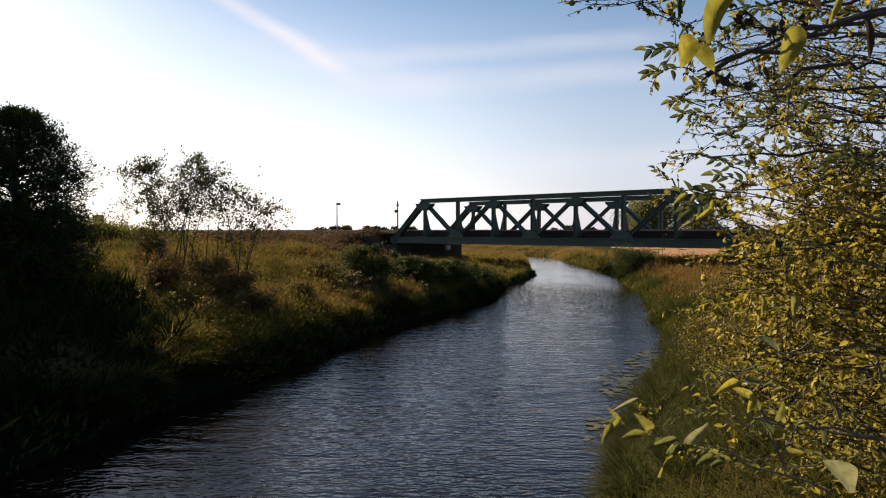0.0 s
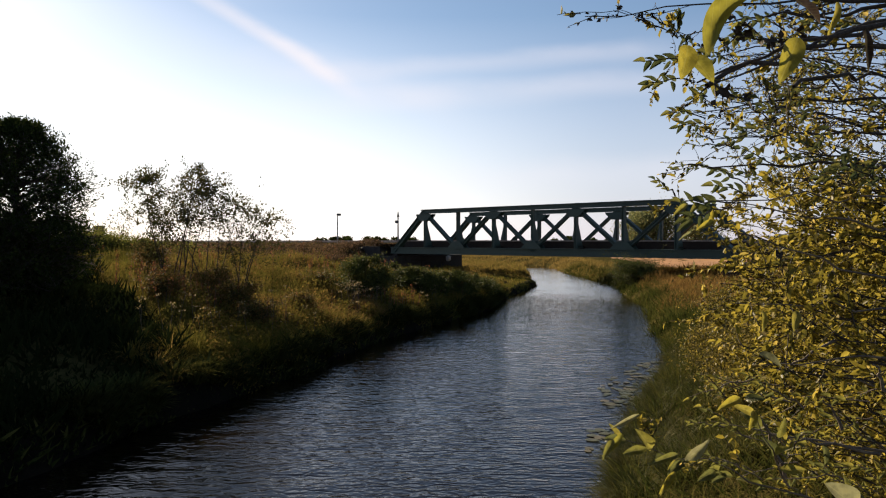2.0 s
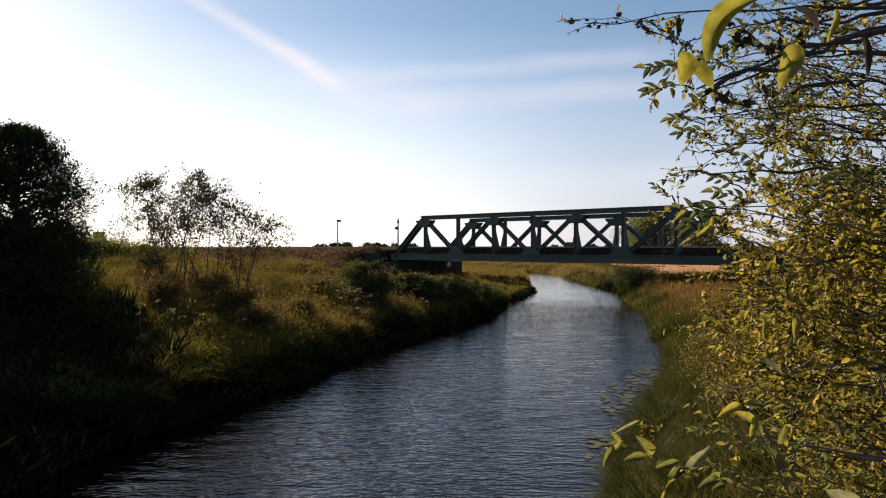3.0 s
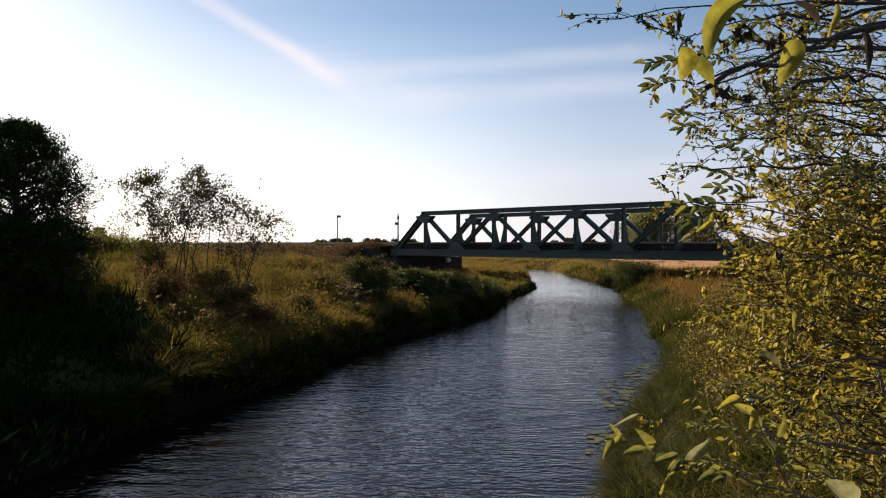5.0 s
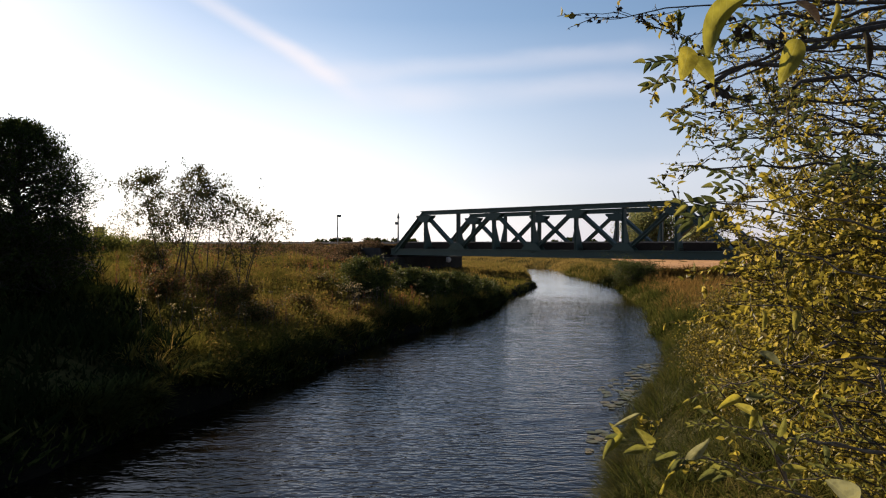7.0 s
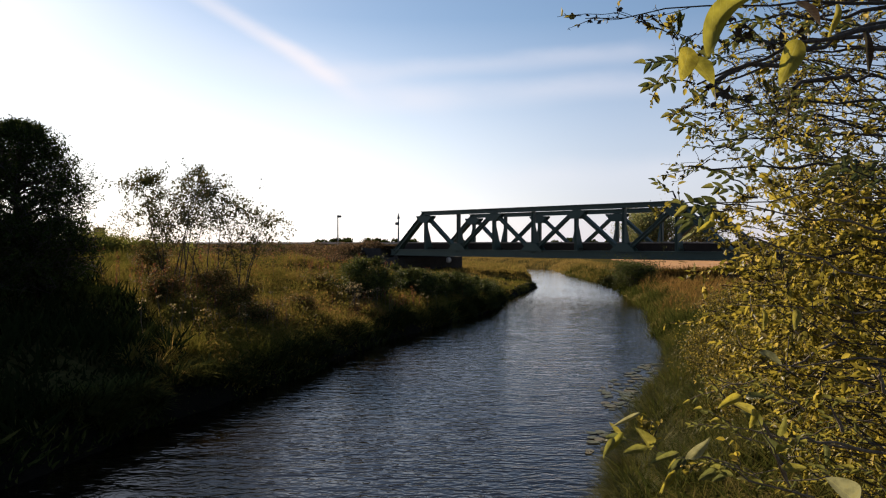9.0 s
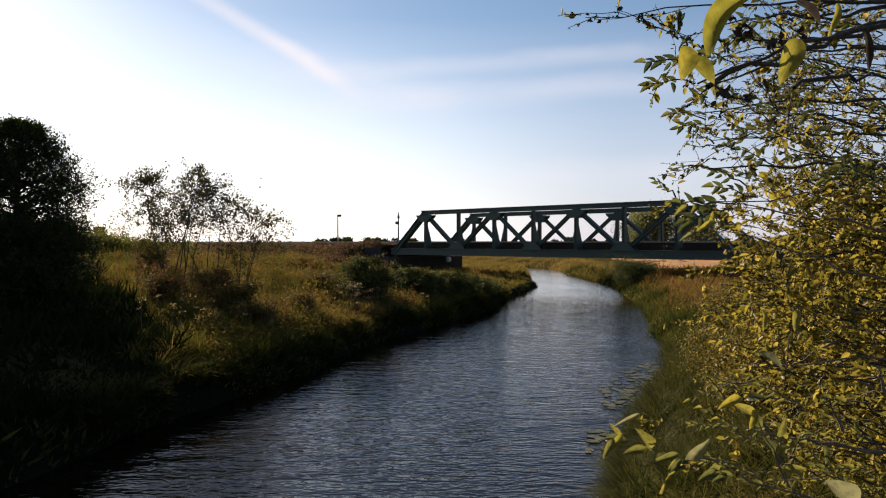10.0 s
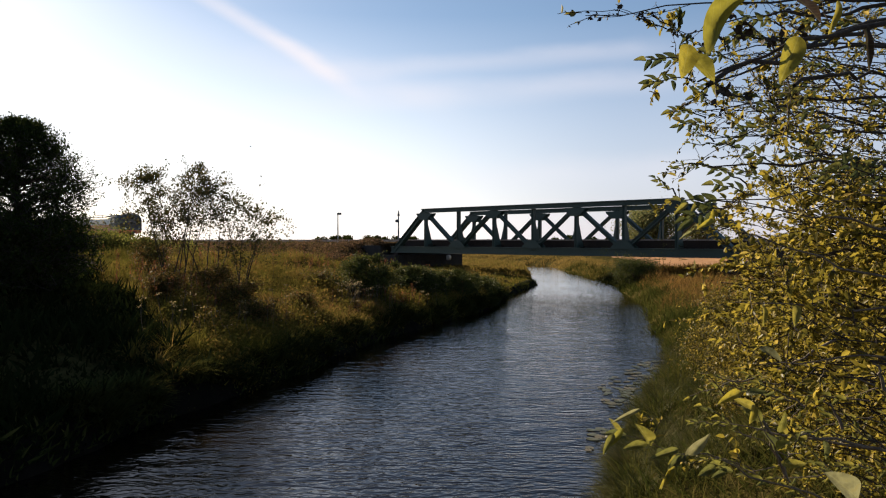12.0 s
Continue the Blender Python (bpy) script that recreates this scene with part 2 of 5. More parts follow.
M_BARK = plain("dark_bark", [(0.3, (0.014, 0.011, 0.008)), (0.7, (0.052, 0.038, 0.028))], 12, 0.9, bump=0.5, dist=0.01)
M_BARK_PALE = plain("pale_twig_bark", [(0.3, (0.05, 0.036, 0.025)), (0.7, (0.16, 0.12, 0.08))], 20, 0.8, bump=0.4, dist=0.004)
M_STEEL = plain("green_painted_steel", [(0.25, (0.017, 0.034, 0.026)), (0.6, (0.026, 0.050, 0.038)), (0.8, (0.045, 0.053, 0.034))], 1.2, 0.55, 0.0, 0.15, 0.01)
M_RUST = plain("rusty_steel", [(0.3, (0.013, 0.008, 0.005)), (0.7, (0.036, 0.020, 0.013))], 3, 0.85)
M_RAIL = plain("worn_rail_steel", [(0.3, (0.12, 0.09, 0.07)), (0.7, (0.3, 0.27, 0.25))], 5, 0.4, 0.8)
M_STONE = plain("weathered_abutment_stone", [(0.3, (0.012, 0.010, 0.009)), (0.55, (0.028, 0.024, 0.020)), (0.75, (0.050, 0.043, 0.036))], 1.5, 0.9, bump=0.7, dist=0.03)
M_BALLAST = plain("railway_ballast", [(0.3, (0.025, 0.022, 0.020)), (0.7, (0.100, 0.085, 0.075))], 12, 0.95, bump=0.9, dist=0.05)
M_WOOD = plain("tarred_timber", [(0.3, (0.02, 0.015, 0.012)), (0.7, (0.07, 0.05, 0.035))], 6, 0.85)
M_GREY = plain("galvanised_steel", [(0.3, (0.12, 0.12, 0.12)), (0.7, (0.25, 0.25, 0.25))], 4, 0.5, 0.6)
M_WHITE = plain("cream_white_paint", [(0.3, (0.62, 0.60, 0.55)), (0.7, (0.78, 0.76, 0.72))], 1, 0.4, bump=0.05)
M_RED = plain("orange_red_paint", [(0.3, (0.42, 0.075, 0.03)), (0.7, (0.55, 0.11, 0.05))], 1, 0.4, bump=0.05)
M_DARKPAINT = plain("dark_grey_roof_paint", [(0.3, (0.025, 0.025, 0.03)), (0.7, (0.07, 0.07, 0.075))], 2, 0.5, bump=0.1)
M_BRICK = plain("old_brown_masonry", [(0.3, (0.035, 0.024, 0.02)), (0.7, (0.08, 0.055, 0.042))], 3, 0.9)
M_STUBBLE = plain("golden_stubble", [(0.3, (0.190, 0.086, 0.022)), (0.5, (0.310, 0.136, 0.030)), (0.7, (0.390, 0.185, 0.044))], 0.25, 0.95, bump=0.6, dist=0.05)
M_PAD = leafy("lily_pad_leaf", [(0.0, (0.060, 0.068, 0.022)), (0.6, (0.104, 0.098, 0.038)), (1.0, (0.152, 0.120, 0.053))], None, 0.2, 0.4, by="object", spec=0.4)
M_FLOWER = leafy("pale_seed_heads", [(0.0, (0.17, 0.13, 0.07)), (1.0, (0.33, 0.26, 0.15))], None, 0.5, 0.9, spec=0.0)
M_BIRD = plain("dark_feathers", [(0.3, (0.01, 0.01, 0.01)), (0.7, (0.03, 0.028, 0.025))], 20, 0.7)
M_GLASS, _nt, _b = material("dark_window_glass", 0.05)
_b.inputs["Base Color"].default_value = (0.01, 0.012, 0.014, 1)

M_WATER, wn, wb = material("rippled_river_water", 0.06)
wb.inputs["Base Color"].default_value = (0.006, 0.0038, 0.002, 1)
wb.inputs["IOR"].default_value = 1.333
wb.inputs["Specular IOR Level"].default_value = 0.33


def crests(scale, turn, distort):
    """Short wind ripples: wavy bands across the stream, turned a little."""
    co = wn.nodes.new("ShaderNodeTexCoord")
    mp = wn.nodes.new("ShaderNodeMapping")
    mp.inputs["Rotation"].default_value = (0, 0, radians(turn))
    wv = wn.nodes.new("ShaderNodeTexWave")
    wv.wave_type, wv.bands_direction = "BANDS", "Y"
    for key, v in (("Scale", scale), ("Distortion", distort), ("Detail", 2.0), ("Detail Scale", 1.6), ("Detail Roughness", 0.55)):
        wv.inputs[key].default_value = v
    wn.links.new(co.outputs["Object"], mp.inputs[0])
    wn.links.new(mp.outputs[0], wv.inputs["Vector"])
    return wv.outputs[1]


w1 = mixed(wn, 0.35, mixed(wn, 0.45, crests(1.5, 11, 7.0), crests(2.3, -16, 8.0)), crests(3.3, 5, 8.0))
w1 = mixed(wn, 0.34, w1, crests(0.85, 7, 8.0))
w1 = mixed(wn, 0.15, w1, noise_at(wn, 11.0, 3, (1.0, 1.8, 1)))
gust = ramp(wn, noise_at(wn, 0.55, 3, (1.0, 0.5, 1)), [(0.3, (0.45, 0.45, 0.45)), (0.7, (1, 1, 1))])
wpos = wn.nodes.new("ShaderNodeTexCoord")
wsplit = wn.nodes.new("ShaderNodeSeparateXYZ")
wn.links.new(wpos.outputs["Object"], wsplit.inputs[0])
lull = wn.nodes.new("ShaderNodeMapRange")                    # calmer reach towards the bridge and beyond
lull.inputs["From Min"].default_value, lull.inputs["From Max"].default_value = 23, 33
lull.inputs["To Min"].default_value, lull.inputs["To Max"].default_value = 1.0, 0.34
wn.links.new(wsplit.outputs[1], lull.inputs[0])
lee = wn.nodes.new("ShaderNodeMath")                         # the far bank shelters the water below it
lee.operation = "MULTIPLY_ADD"
lee.inputs[1].default_value = -0.33
wn.links.new(wsplit.outputs[1], lee.inputs[0])
wn.links.new(wsplit.outputs[0], lee.inputs[2])
shelter = wn.nodes.new("ShaderNodeMapRange")
shelter.inputs["From Min"].default_value, shelter.inputs["From Max"].default_value = -6.5, -2.5
shelter.inputs["To Min"].default_value, shelter.inputs["To Max"].default_value = 0.62, 1.0
wn.links.new(lee.outputs[0], shelter.inputs[0])
wind = mixed(wn, 1.0, lull.outputs[0], shelter.outputs[0], "MULTIPLY")
bumped(wn, wb, mixed(wn, 1.0, mixed(wn, 1.0, w1, gust, "MULTIPLY"), wind, "MULTIPLY"), 1.0, 0.020)

M_GROUND, gn, gb = material("meadow_ground", 0.95)
gbig = noise_at(gn, 0.03, 5)
gmid = noise_at(gn, 0.5, 5)
gfin = noise_at(gn, 9, 4)
gcol = mixed(gn, 0.5, ramp(gn, gbig, [(0.35, (0.045, 0.045, 0.014)), (0.6, (0.12, 0.09, 0.03))]),
             ramp(gn, gmid, [(0.3, (0.02, 0.022, 0.007)), (0.7, (0.08, 0.06, 0.022))]))
gn.links.new(mixed(gn, 0.35, gcol, ramp(gn, gfin, [(0.3, (0.012, 0.012, 0.005)), (0.7, (0.10, 0.08, 0.03))])), gb.inputs["Base Color"])
bumped(gn, gb, gfin, 0.8, 0.08)
gb.inputs["Specular IOR Level"].default_value = 0.0


# ---- mesh helpers ----
def mesh_of(name, verts, faces, mat, smooth=False):
    me = bpy.data.meshes.new(name)
    me.from_pydata(verts if isinstance(verts, list) else verts.tolist(), [], faces)
    me.materials.append(mat)
    if smooth:
        me.polygons.foreach_set("use_smooth", [True] * len(me.polygons))
    me.update()
    return me


def fast_mesh(name, verts, corners, sizes, mat, smooth=False):
    """A mesh from flat arrays: points, corner indices and the number of corners of each face."""
    me = bpy.data.meshes.new(name)
    me.vertices.add(len(verts))
    me.vertices.foreach_set("co", np.asarray(verts, dtype=np.float32).ravel())
    me.loops.add(len(corners))
    me.loops.foreach_set("vertex_index", np.asarray(corners, dtype=np.int32))
    me.polygons.add(len(sizes))
    starts = np.concatenate(([0], np.cumsum(sizes)[:-1])).astype(np.int32)
    me.polygons.foreach_set("loop_start", starts)
    me.materials.append(mat)
    if smooth:
        me.polygons.foreach_set("use_smooth", [True] * len(sizes))
    me.update(calc_edges=True)
    me.validate()
    return me


def under(name, me, parent, label="", m=None):
    ob = new(name, me)
    ob.parent = parent
    if m is not None:
        ob.matrix_basis = m
    if label:
        ob["label"] = label
    return ob


def part(name, bm, mat, parent, label="", m=None):
    me = bpy.data.meshes.new(name)
    bm.to_mesh(me)
    bm.free()
    me.materials.append(mat)
    return under(name, me, parent, label, m)


def box(bm, x0, x1, y0, y1, z0, z1, bevel=0.0):
    r = bmesh.ops.create_cube(bm, size=1)
    for v in r["verts"]:
        v.co = Vector((x0 + (v.co.x + 0.5) * (x1 - x0), y0 + (v.co.y + 0.5) * (y1 - y0), z0 + (v.co.z + 0.5) * (z1 - z0)))
    if bevel:
        edges = list({e for v in r["verts"] for e in v.link_edges})
        bmesh.ops.bevel(bm, geom=edges, offset=bevel, segments=1, affect="EDGES")
    return bm


def beam(bm, a, b, wide, deep, side=Vector((0, 1, 0))):
    """An I-shaped bar from a to b: web deep along the normal, flanges wide along side."""
    a, b = Vector(a), Vector(b)
    along = (b - a).normalized()
    up = side.cross(along).normalized()
    t = 0.05
    for s0, s1, u0, u1 in ((-wide / 2, wide / 2, deep / 2 - t, deep / 2), (-wide / 2, wide / 2, -deep / 2, -deep / 2 + t), (-wide * 0.28, wide * 0.28, -deep / 2 + t, deep / 2 - t)):
        vs = []
        for p in (a, b):
            for s, u in ((s0, u0), (s1, u0), (s1, u1), (s0, u1)):
                vs.append(bm.verts.new(p + side * s + up * u))
        for f in ((0, 1, 2, 3), (7, 6, 5, 4), (0, 4, 5, 1), (1, 5, 6, 2), (2, 6, 7, 3), (3, 7, 4, 0)):
            bm.faces.new([vs[i] for i in f])
    bmesh.ops.recalc_face_normals(bm, faces=bm.faces)
    return bm


def tubes(name, lines, mat, sides=5):
    """All branches of one plant: each a list of points and radii, tapered."""
    V, C, S, base = [], [], [], 0
    ang = np.arange(sides) * 2 * np.pi / sides
    for pts, rad in lines:
        pts = np.asarray(pts, float)
        n = len(pts)
        tan = np.gradient(pts, axis=0)
        tan /= np.linalg.norm(tan, axis=1, keepdims=True) + 1e-9
        ref = np.where(np.abs(tan[:, 2:3]) > 0.9, np.array([[1.0, 0, 0]]), np.array([[0, 0, 1.0]]))
        u = np.cross(tan, ref)
        u /= np.linalg.norm(u, axis=1, keepdims=True) + 1e-9
        w = np.cross(tan, u)
        ring = pts[:, None] + np.asarray(rad)[:, None, None] * (u[:, None] * np.cos(ang)[None, :, None] + w[:, None] * np.sin(ang)[None, :, None])
        V.append(ring.reshape(-1, 3))
        i = base + np.arange(n - 1)[:, None] * sides
        j = np.arange(sides)[None]
        k = (j + 1) % sides
        q = np.stack([i + j, i + k, i + k + sides, i + j + sides], -1).reshape(-1)
        C.append(q)
        S.append(np.full((n - 1) * sides, 4))
        base += n * sides
    return fast_mesh(name, np.concatenate(V), np.concatenate(C), np.concatenate(S), mat, True)


LEAF = np.array([(0, 0, 0), (0.3, 0.42, 0.10), (0.3, 0, 0.0), (0.3, -0.42, 0.10), (0.68, 0.36, 0.05), (0.68, 0, -0.06), (0.68, -0.36, 0.05), (1, 0, -0.2)])
LEAF_FACES = [(0, 2, 1), (0, 3, 2), (2, 5, 4, 1), (3, 6, 5, 2), (4, 5, 7), (5, 6, 7)]
LEAF_SMALL = np.array([(0, 0, 0), (0.28, 0.40, 0.09), (0.28, -0.40, 0.09), (0.68, 0.36, 0.04), (0.68, -0.36, 0.04), (1, 0, -0.18)])
LEAF_SMALL_FACES = [(0, 5, 3, 1), (0, 2, 4, 5)]
CHIP = np.array([(0, 0, 0), (0.45, 0.45, 0.1), (1, 0, 0), (0.45, -0.45, 0.1)])
CHIP_FACES = [(0, 3, 2, 1)]
FINE = 13
LEAF_FINE = np.array([(f, side * 1.0 * (f + 0.015) ** 0.6 * (1.004 - f) ** 0.85, 0.22 * abs(side) * math.sin(math.pi * f) - 0.30 * f * f + 0.02 * math.sin(9 * f + 2 * side))
                      for f in (k / (FINE - 1) for k in range(FINE)) for side in (-1, -0.5, 0, 0.5, 1)])
LEAF_FINE_FACES = [(5 * k + j, 5 * k + j + 1, 5 * k + j + 6, 5 * k + j + 5) for k in range(FINE - 1) for j in range(4)]
BLADE = np.array([(0, 0.5, 0), (0, -0.5, 0), (0.55, 0.4, 0.06), (0.55, -0.4, 0.06), (1, 0, 0.28)])
BLADE_FACES = [(0, 1, 3, 2), (2, 3, 4)]


def unit(a):
    return a / (np.linalg.norm(a, axis=-1, keepdims=True) + 1e-9)


def spread(name, P, along, up, length, width, mat, shape=LEAF, faces=LEAF_FACES, droop=1.0):
    """Many copies of one small leaf in one mesh."""
    n = len(P)
    along = unit(along)
    side = unit(np.cross(up, along))
    up = np.cross(along, side)
    L, W = np.broadcast_to(length, n)[:, None, None], np.broadcast_to(width, n)[:, None, None]
    V = P[:, None] + L * shape[None, :, 0:1] * along[:, None] + W * shape[None, :, 1:2] * side[:, None] + droop * L * shape[None, :, 2:3] * up[:, None]
    k = len(shape)
    flat = np.concatenate([np.array(f) for f in faces])
    C = (np.arange(n)[:, None] * k + flat[None]).ravel()
    S = np.tile([len(f) for f in faces], n)
    return fast_mesh(name, V.reshape(-1, 3), C, S, mat)


rng = np.random.default_rng(7)


# ---- the lie of the land ----
RIVER_Y = [-40, -10, 0, 7.2, 9.7, 12.1, 14.2, 15.9, 18.6, 22.5, 27, 32, 41, 58, 72, 90, 105, 130, 200, 400]
RIVER_L = [-10, -6.8, -5.7, -4.6, -4.05, -3.25, -2.55, -2.3, -1.6, 0.05, 1.85, 2.6, 5.1, 6.9, 7.8, -2.5, -18, -44, -112, -300]
RIVER_R = [-8, -4.6, -0.9, 1.72, 2.45, 3.38, 4.25, 4.75, 5.4, 6.2, 7.4, 8.2, 9.55, 9.9, 10.1, 0.5, -14, -39, -105, -290]
AX = np.array([-0.716, 0.698])                   # railway line, away from the river
PERP = np.array([0.698, 0.716])
N0 = np.array([-1.166, 49.51])                   # first upper node of the near truss
PANEL, GAUGE_W, SKEW = 3.0, 5.9, 0.32
MID0 = N0 + PERP * GAUGE_W / 2


def wave(x, y, k, s):
    return (np.sin(x * k + s) * np.cos(y * k * 0.9 + s * 2) + np.sin(x * k * 0.53 - y * k * 0.71 + s * 3)) / 2


def ground_z(x, y):
    x, y = np.asarray(x, float), np.asarray(y, float)
    rl = np.interp(y, RIVER_Y, RIVER_L) + 0.18 * wave(y, y, 1.1, 1.0) + 0.1 * wave(y, y, 3.1, 4.0)
    rr = np.interp(y, RIVER_Y, RIVER_R) + 0.18 * wave(y, y, 1.3, 2.0) + 0.1 * wave(y, y, 2.7, 5.0)
    dl, dr = rl - x, x - rr
    far = np.clip((y - 27) / 10, 0, 1)
    top_l = (1.75 + 0.25 * np.clip((dl - 8) / 12, 0, 1)) * (1 - far) + 0.95 * far
    zl = np.interp(dl, [-2, -0.3, 0, 0.35, 0.8], [-0.9, -0.35, -0.05, 0.25, 0.3]) + 0.18 * (1 - far) * np.clip(dl / 0.6, 0, 1) + (top_l - 0.3 - 0.18 * (1 - far)) * np.clip((dl - 0.8) / (6.5 + 8 * far), 0, 1) ** (0.8 + 0.4 * far)
    zr = np.interp(dr, [-2, -0.3, 0, 0.5, 1.6, 6, 30], [-0.9, -0.35, -0.05, 0.3, 0.62, 0.82, 1.1])
    z = np.maximum(zl, zr)
    z = np.where((dl > 0.3) | (dr > 0.3), z + 0.14 * wave(x, y, 1.7, 0.3) * np.clip(np.maximum(dl, dr) - 0.3, 0, 1) + 0.07 * wave(x, y, 4.3, 1.3) * np.clip(np.maximum(dl, dr) - 0.3, 0, 1), z)
    # railway embankment on both sides of the span
    px, py = x - MID0[0], y - MID0[1]
    s, q = px * AX[0] + py * AX[1], np.abs(px * PERP[0] + py * PERP[1])
    bank = np.interp(q, [0, 3.8, 7, 12], [2.02, 1.96, 0.7, -4])
    bank = bank - (1.45 * np.clip((6.4 - s) / 2.0, 0, 1) + np.clip((2.8 - s) / 1.2, 0, 2.2)) * (s > -11) - np.clip((s + 24) / 1.2, 0, 2.2) * (s <= -11)
    return np.maximum(z, np.where((s > -1.2) | (s < -22), bank, -5))


def build_ground():
    xs = np.concatenate([-np.geomspace(3500, 26, 26), np.arange(-25, -8, 0.5), np.arange(-8, 14, 0.22), np.arange(14, 30, 0.6), np.geomspace(31, 3500, 26)])
    ys = np.concatenate([np.linspace(-60, -4, 20), np.arange(-3.5, 62, 0.33), np.arange(62, 140, 1.3), np.geomspace(142, 4200, 30)])
    X, Y = np.meshgrid(xs, ys)
    Z = ground_z(X, Y)
    nx, ny = len(xs), len(ys)
    i = (np.arange(ny - 1)[:, None] * nx + np.arange(nx - 1)[None]).ravel()
    C = np.stack([i, i + 1, i + 1 + nx, i + nx], -1).ravel()
    me = fast_mesh("ground", np.stack([X, Y, Z], -1).reshape(-1, 3), C, np.full(len(i), 4), M_GROUND, True)
    tagged(new("ground", me), "rough meadow ground with steep grassy river banks", "ground", kind="structure")


def build_water():
    """One sheet; near the camera its surface carries a slight swell."""
    xs = np.concatenate([-np.geomspace(450, 8, 12), np.arange(-7, 12, 0.18), np.geomspace(14, 450, 12)])
    ys = np.concatenate([np.linspace(-300, -2, 8), np.arange(5, 26, 0.07), np.arange(26, 41, 0.14), np.geomspace(41.5, 550, 34)])
    X, Y = np.meshgrid(xs, ys)
    r = np.random.default_rng(9)
    Z = np.zeros_like(X)
    for k in range(24):
        lam = 0.30 + 0.02 * k
        a = r.normal(math.pi / 2 + 0.12, 0.35)
        ph = r.uniform(0, 6.28)
        wob = 0.9 * np.sin(X * r.uniform(0.3, 0.9) + Y * r.uniform(0.2, 0.6) + ph * 2)
        Z += lam * np.sin((X * math.cos(a) + Y * math.sin(a)) * 2 * math.pi / lam + ph + wob)
    gust = 0.7 + 0.4 * wave(X, Y, 0.55, 0.4) * wave(X, Y, 0.23, 2.4) + 0.25 * wave(X, Y, 1.1, 5.0)
    edge = np.clip((X + 7) / 1, 0, 1) * np.clip((12 - X) / 2, 0, 1) * np.clip((Y - 5) / 1, 0, 1) * np.interp(Y, [5, 9, 13, 19, 25, 36, 40.5], [1.0, 1.0, 0.9, 0.62, 0.45, 0.25, 0.0])
    Z *= RIPPLE * gust * edge
    nx, ny = len(xs), len(ys)
    i = (np.arange(ny - 1)[:, None] * nx + np.arange(nx - 1)[None]).ravel()
    C = np.stack([i, i + 1, i + 1 + nx, i + nx], -1).ravel()
    me = fast_mesh("water", np.stack([X, Y, Z], -1).reshape(-1, 3), C, np.full(len(i), 4), M_WATER, True)
    return tagged(new("water", me), "dark slate-blue river water with fine wind ripples", "water", kind="structure")


RIPPLE = 0.0016
build_ground()
water = build_water()


# ---- railway bridge ----
def on_line(s, q, z):
    """A point by the railway: s panels from the first upper node towards the camera's bank, q metres behind the near truss."""
    p = N0 - AX * (s - SKEW * q / GAUGE_W) * PANEL + PERP * q
    return Vector((p[0], p[1], z))


Z_BOT, Z_TOP, Z_DECK = 1.86, 4.48, 2.25
SIDE = Vector((PERP[0], PERP[1], 0))
ALONG = Vector((-AX[0], -AX[1], 0))
UP = Vector((0, 0, 1))


def prism(bm, pts, offset):
    a = [bm.verts.new(p - offset / 2) for p in pts]
    b = [bm.verts.new(p + offset / 2) for p in pts]
    n = len(pts)
    bm.faces.new(a)
    bm.faces.new(b[::-1])
    for i in range(n):
        bm.faces.new((a[i], b[i], b[(i + 1) % n], a[(i + 1) % n]))
    bmesh.ops.recalc_face_normals(bm, faces=bm.faces)
    return bm


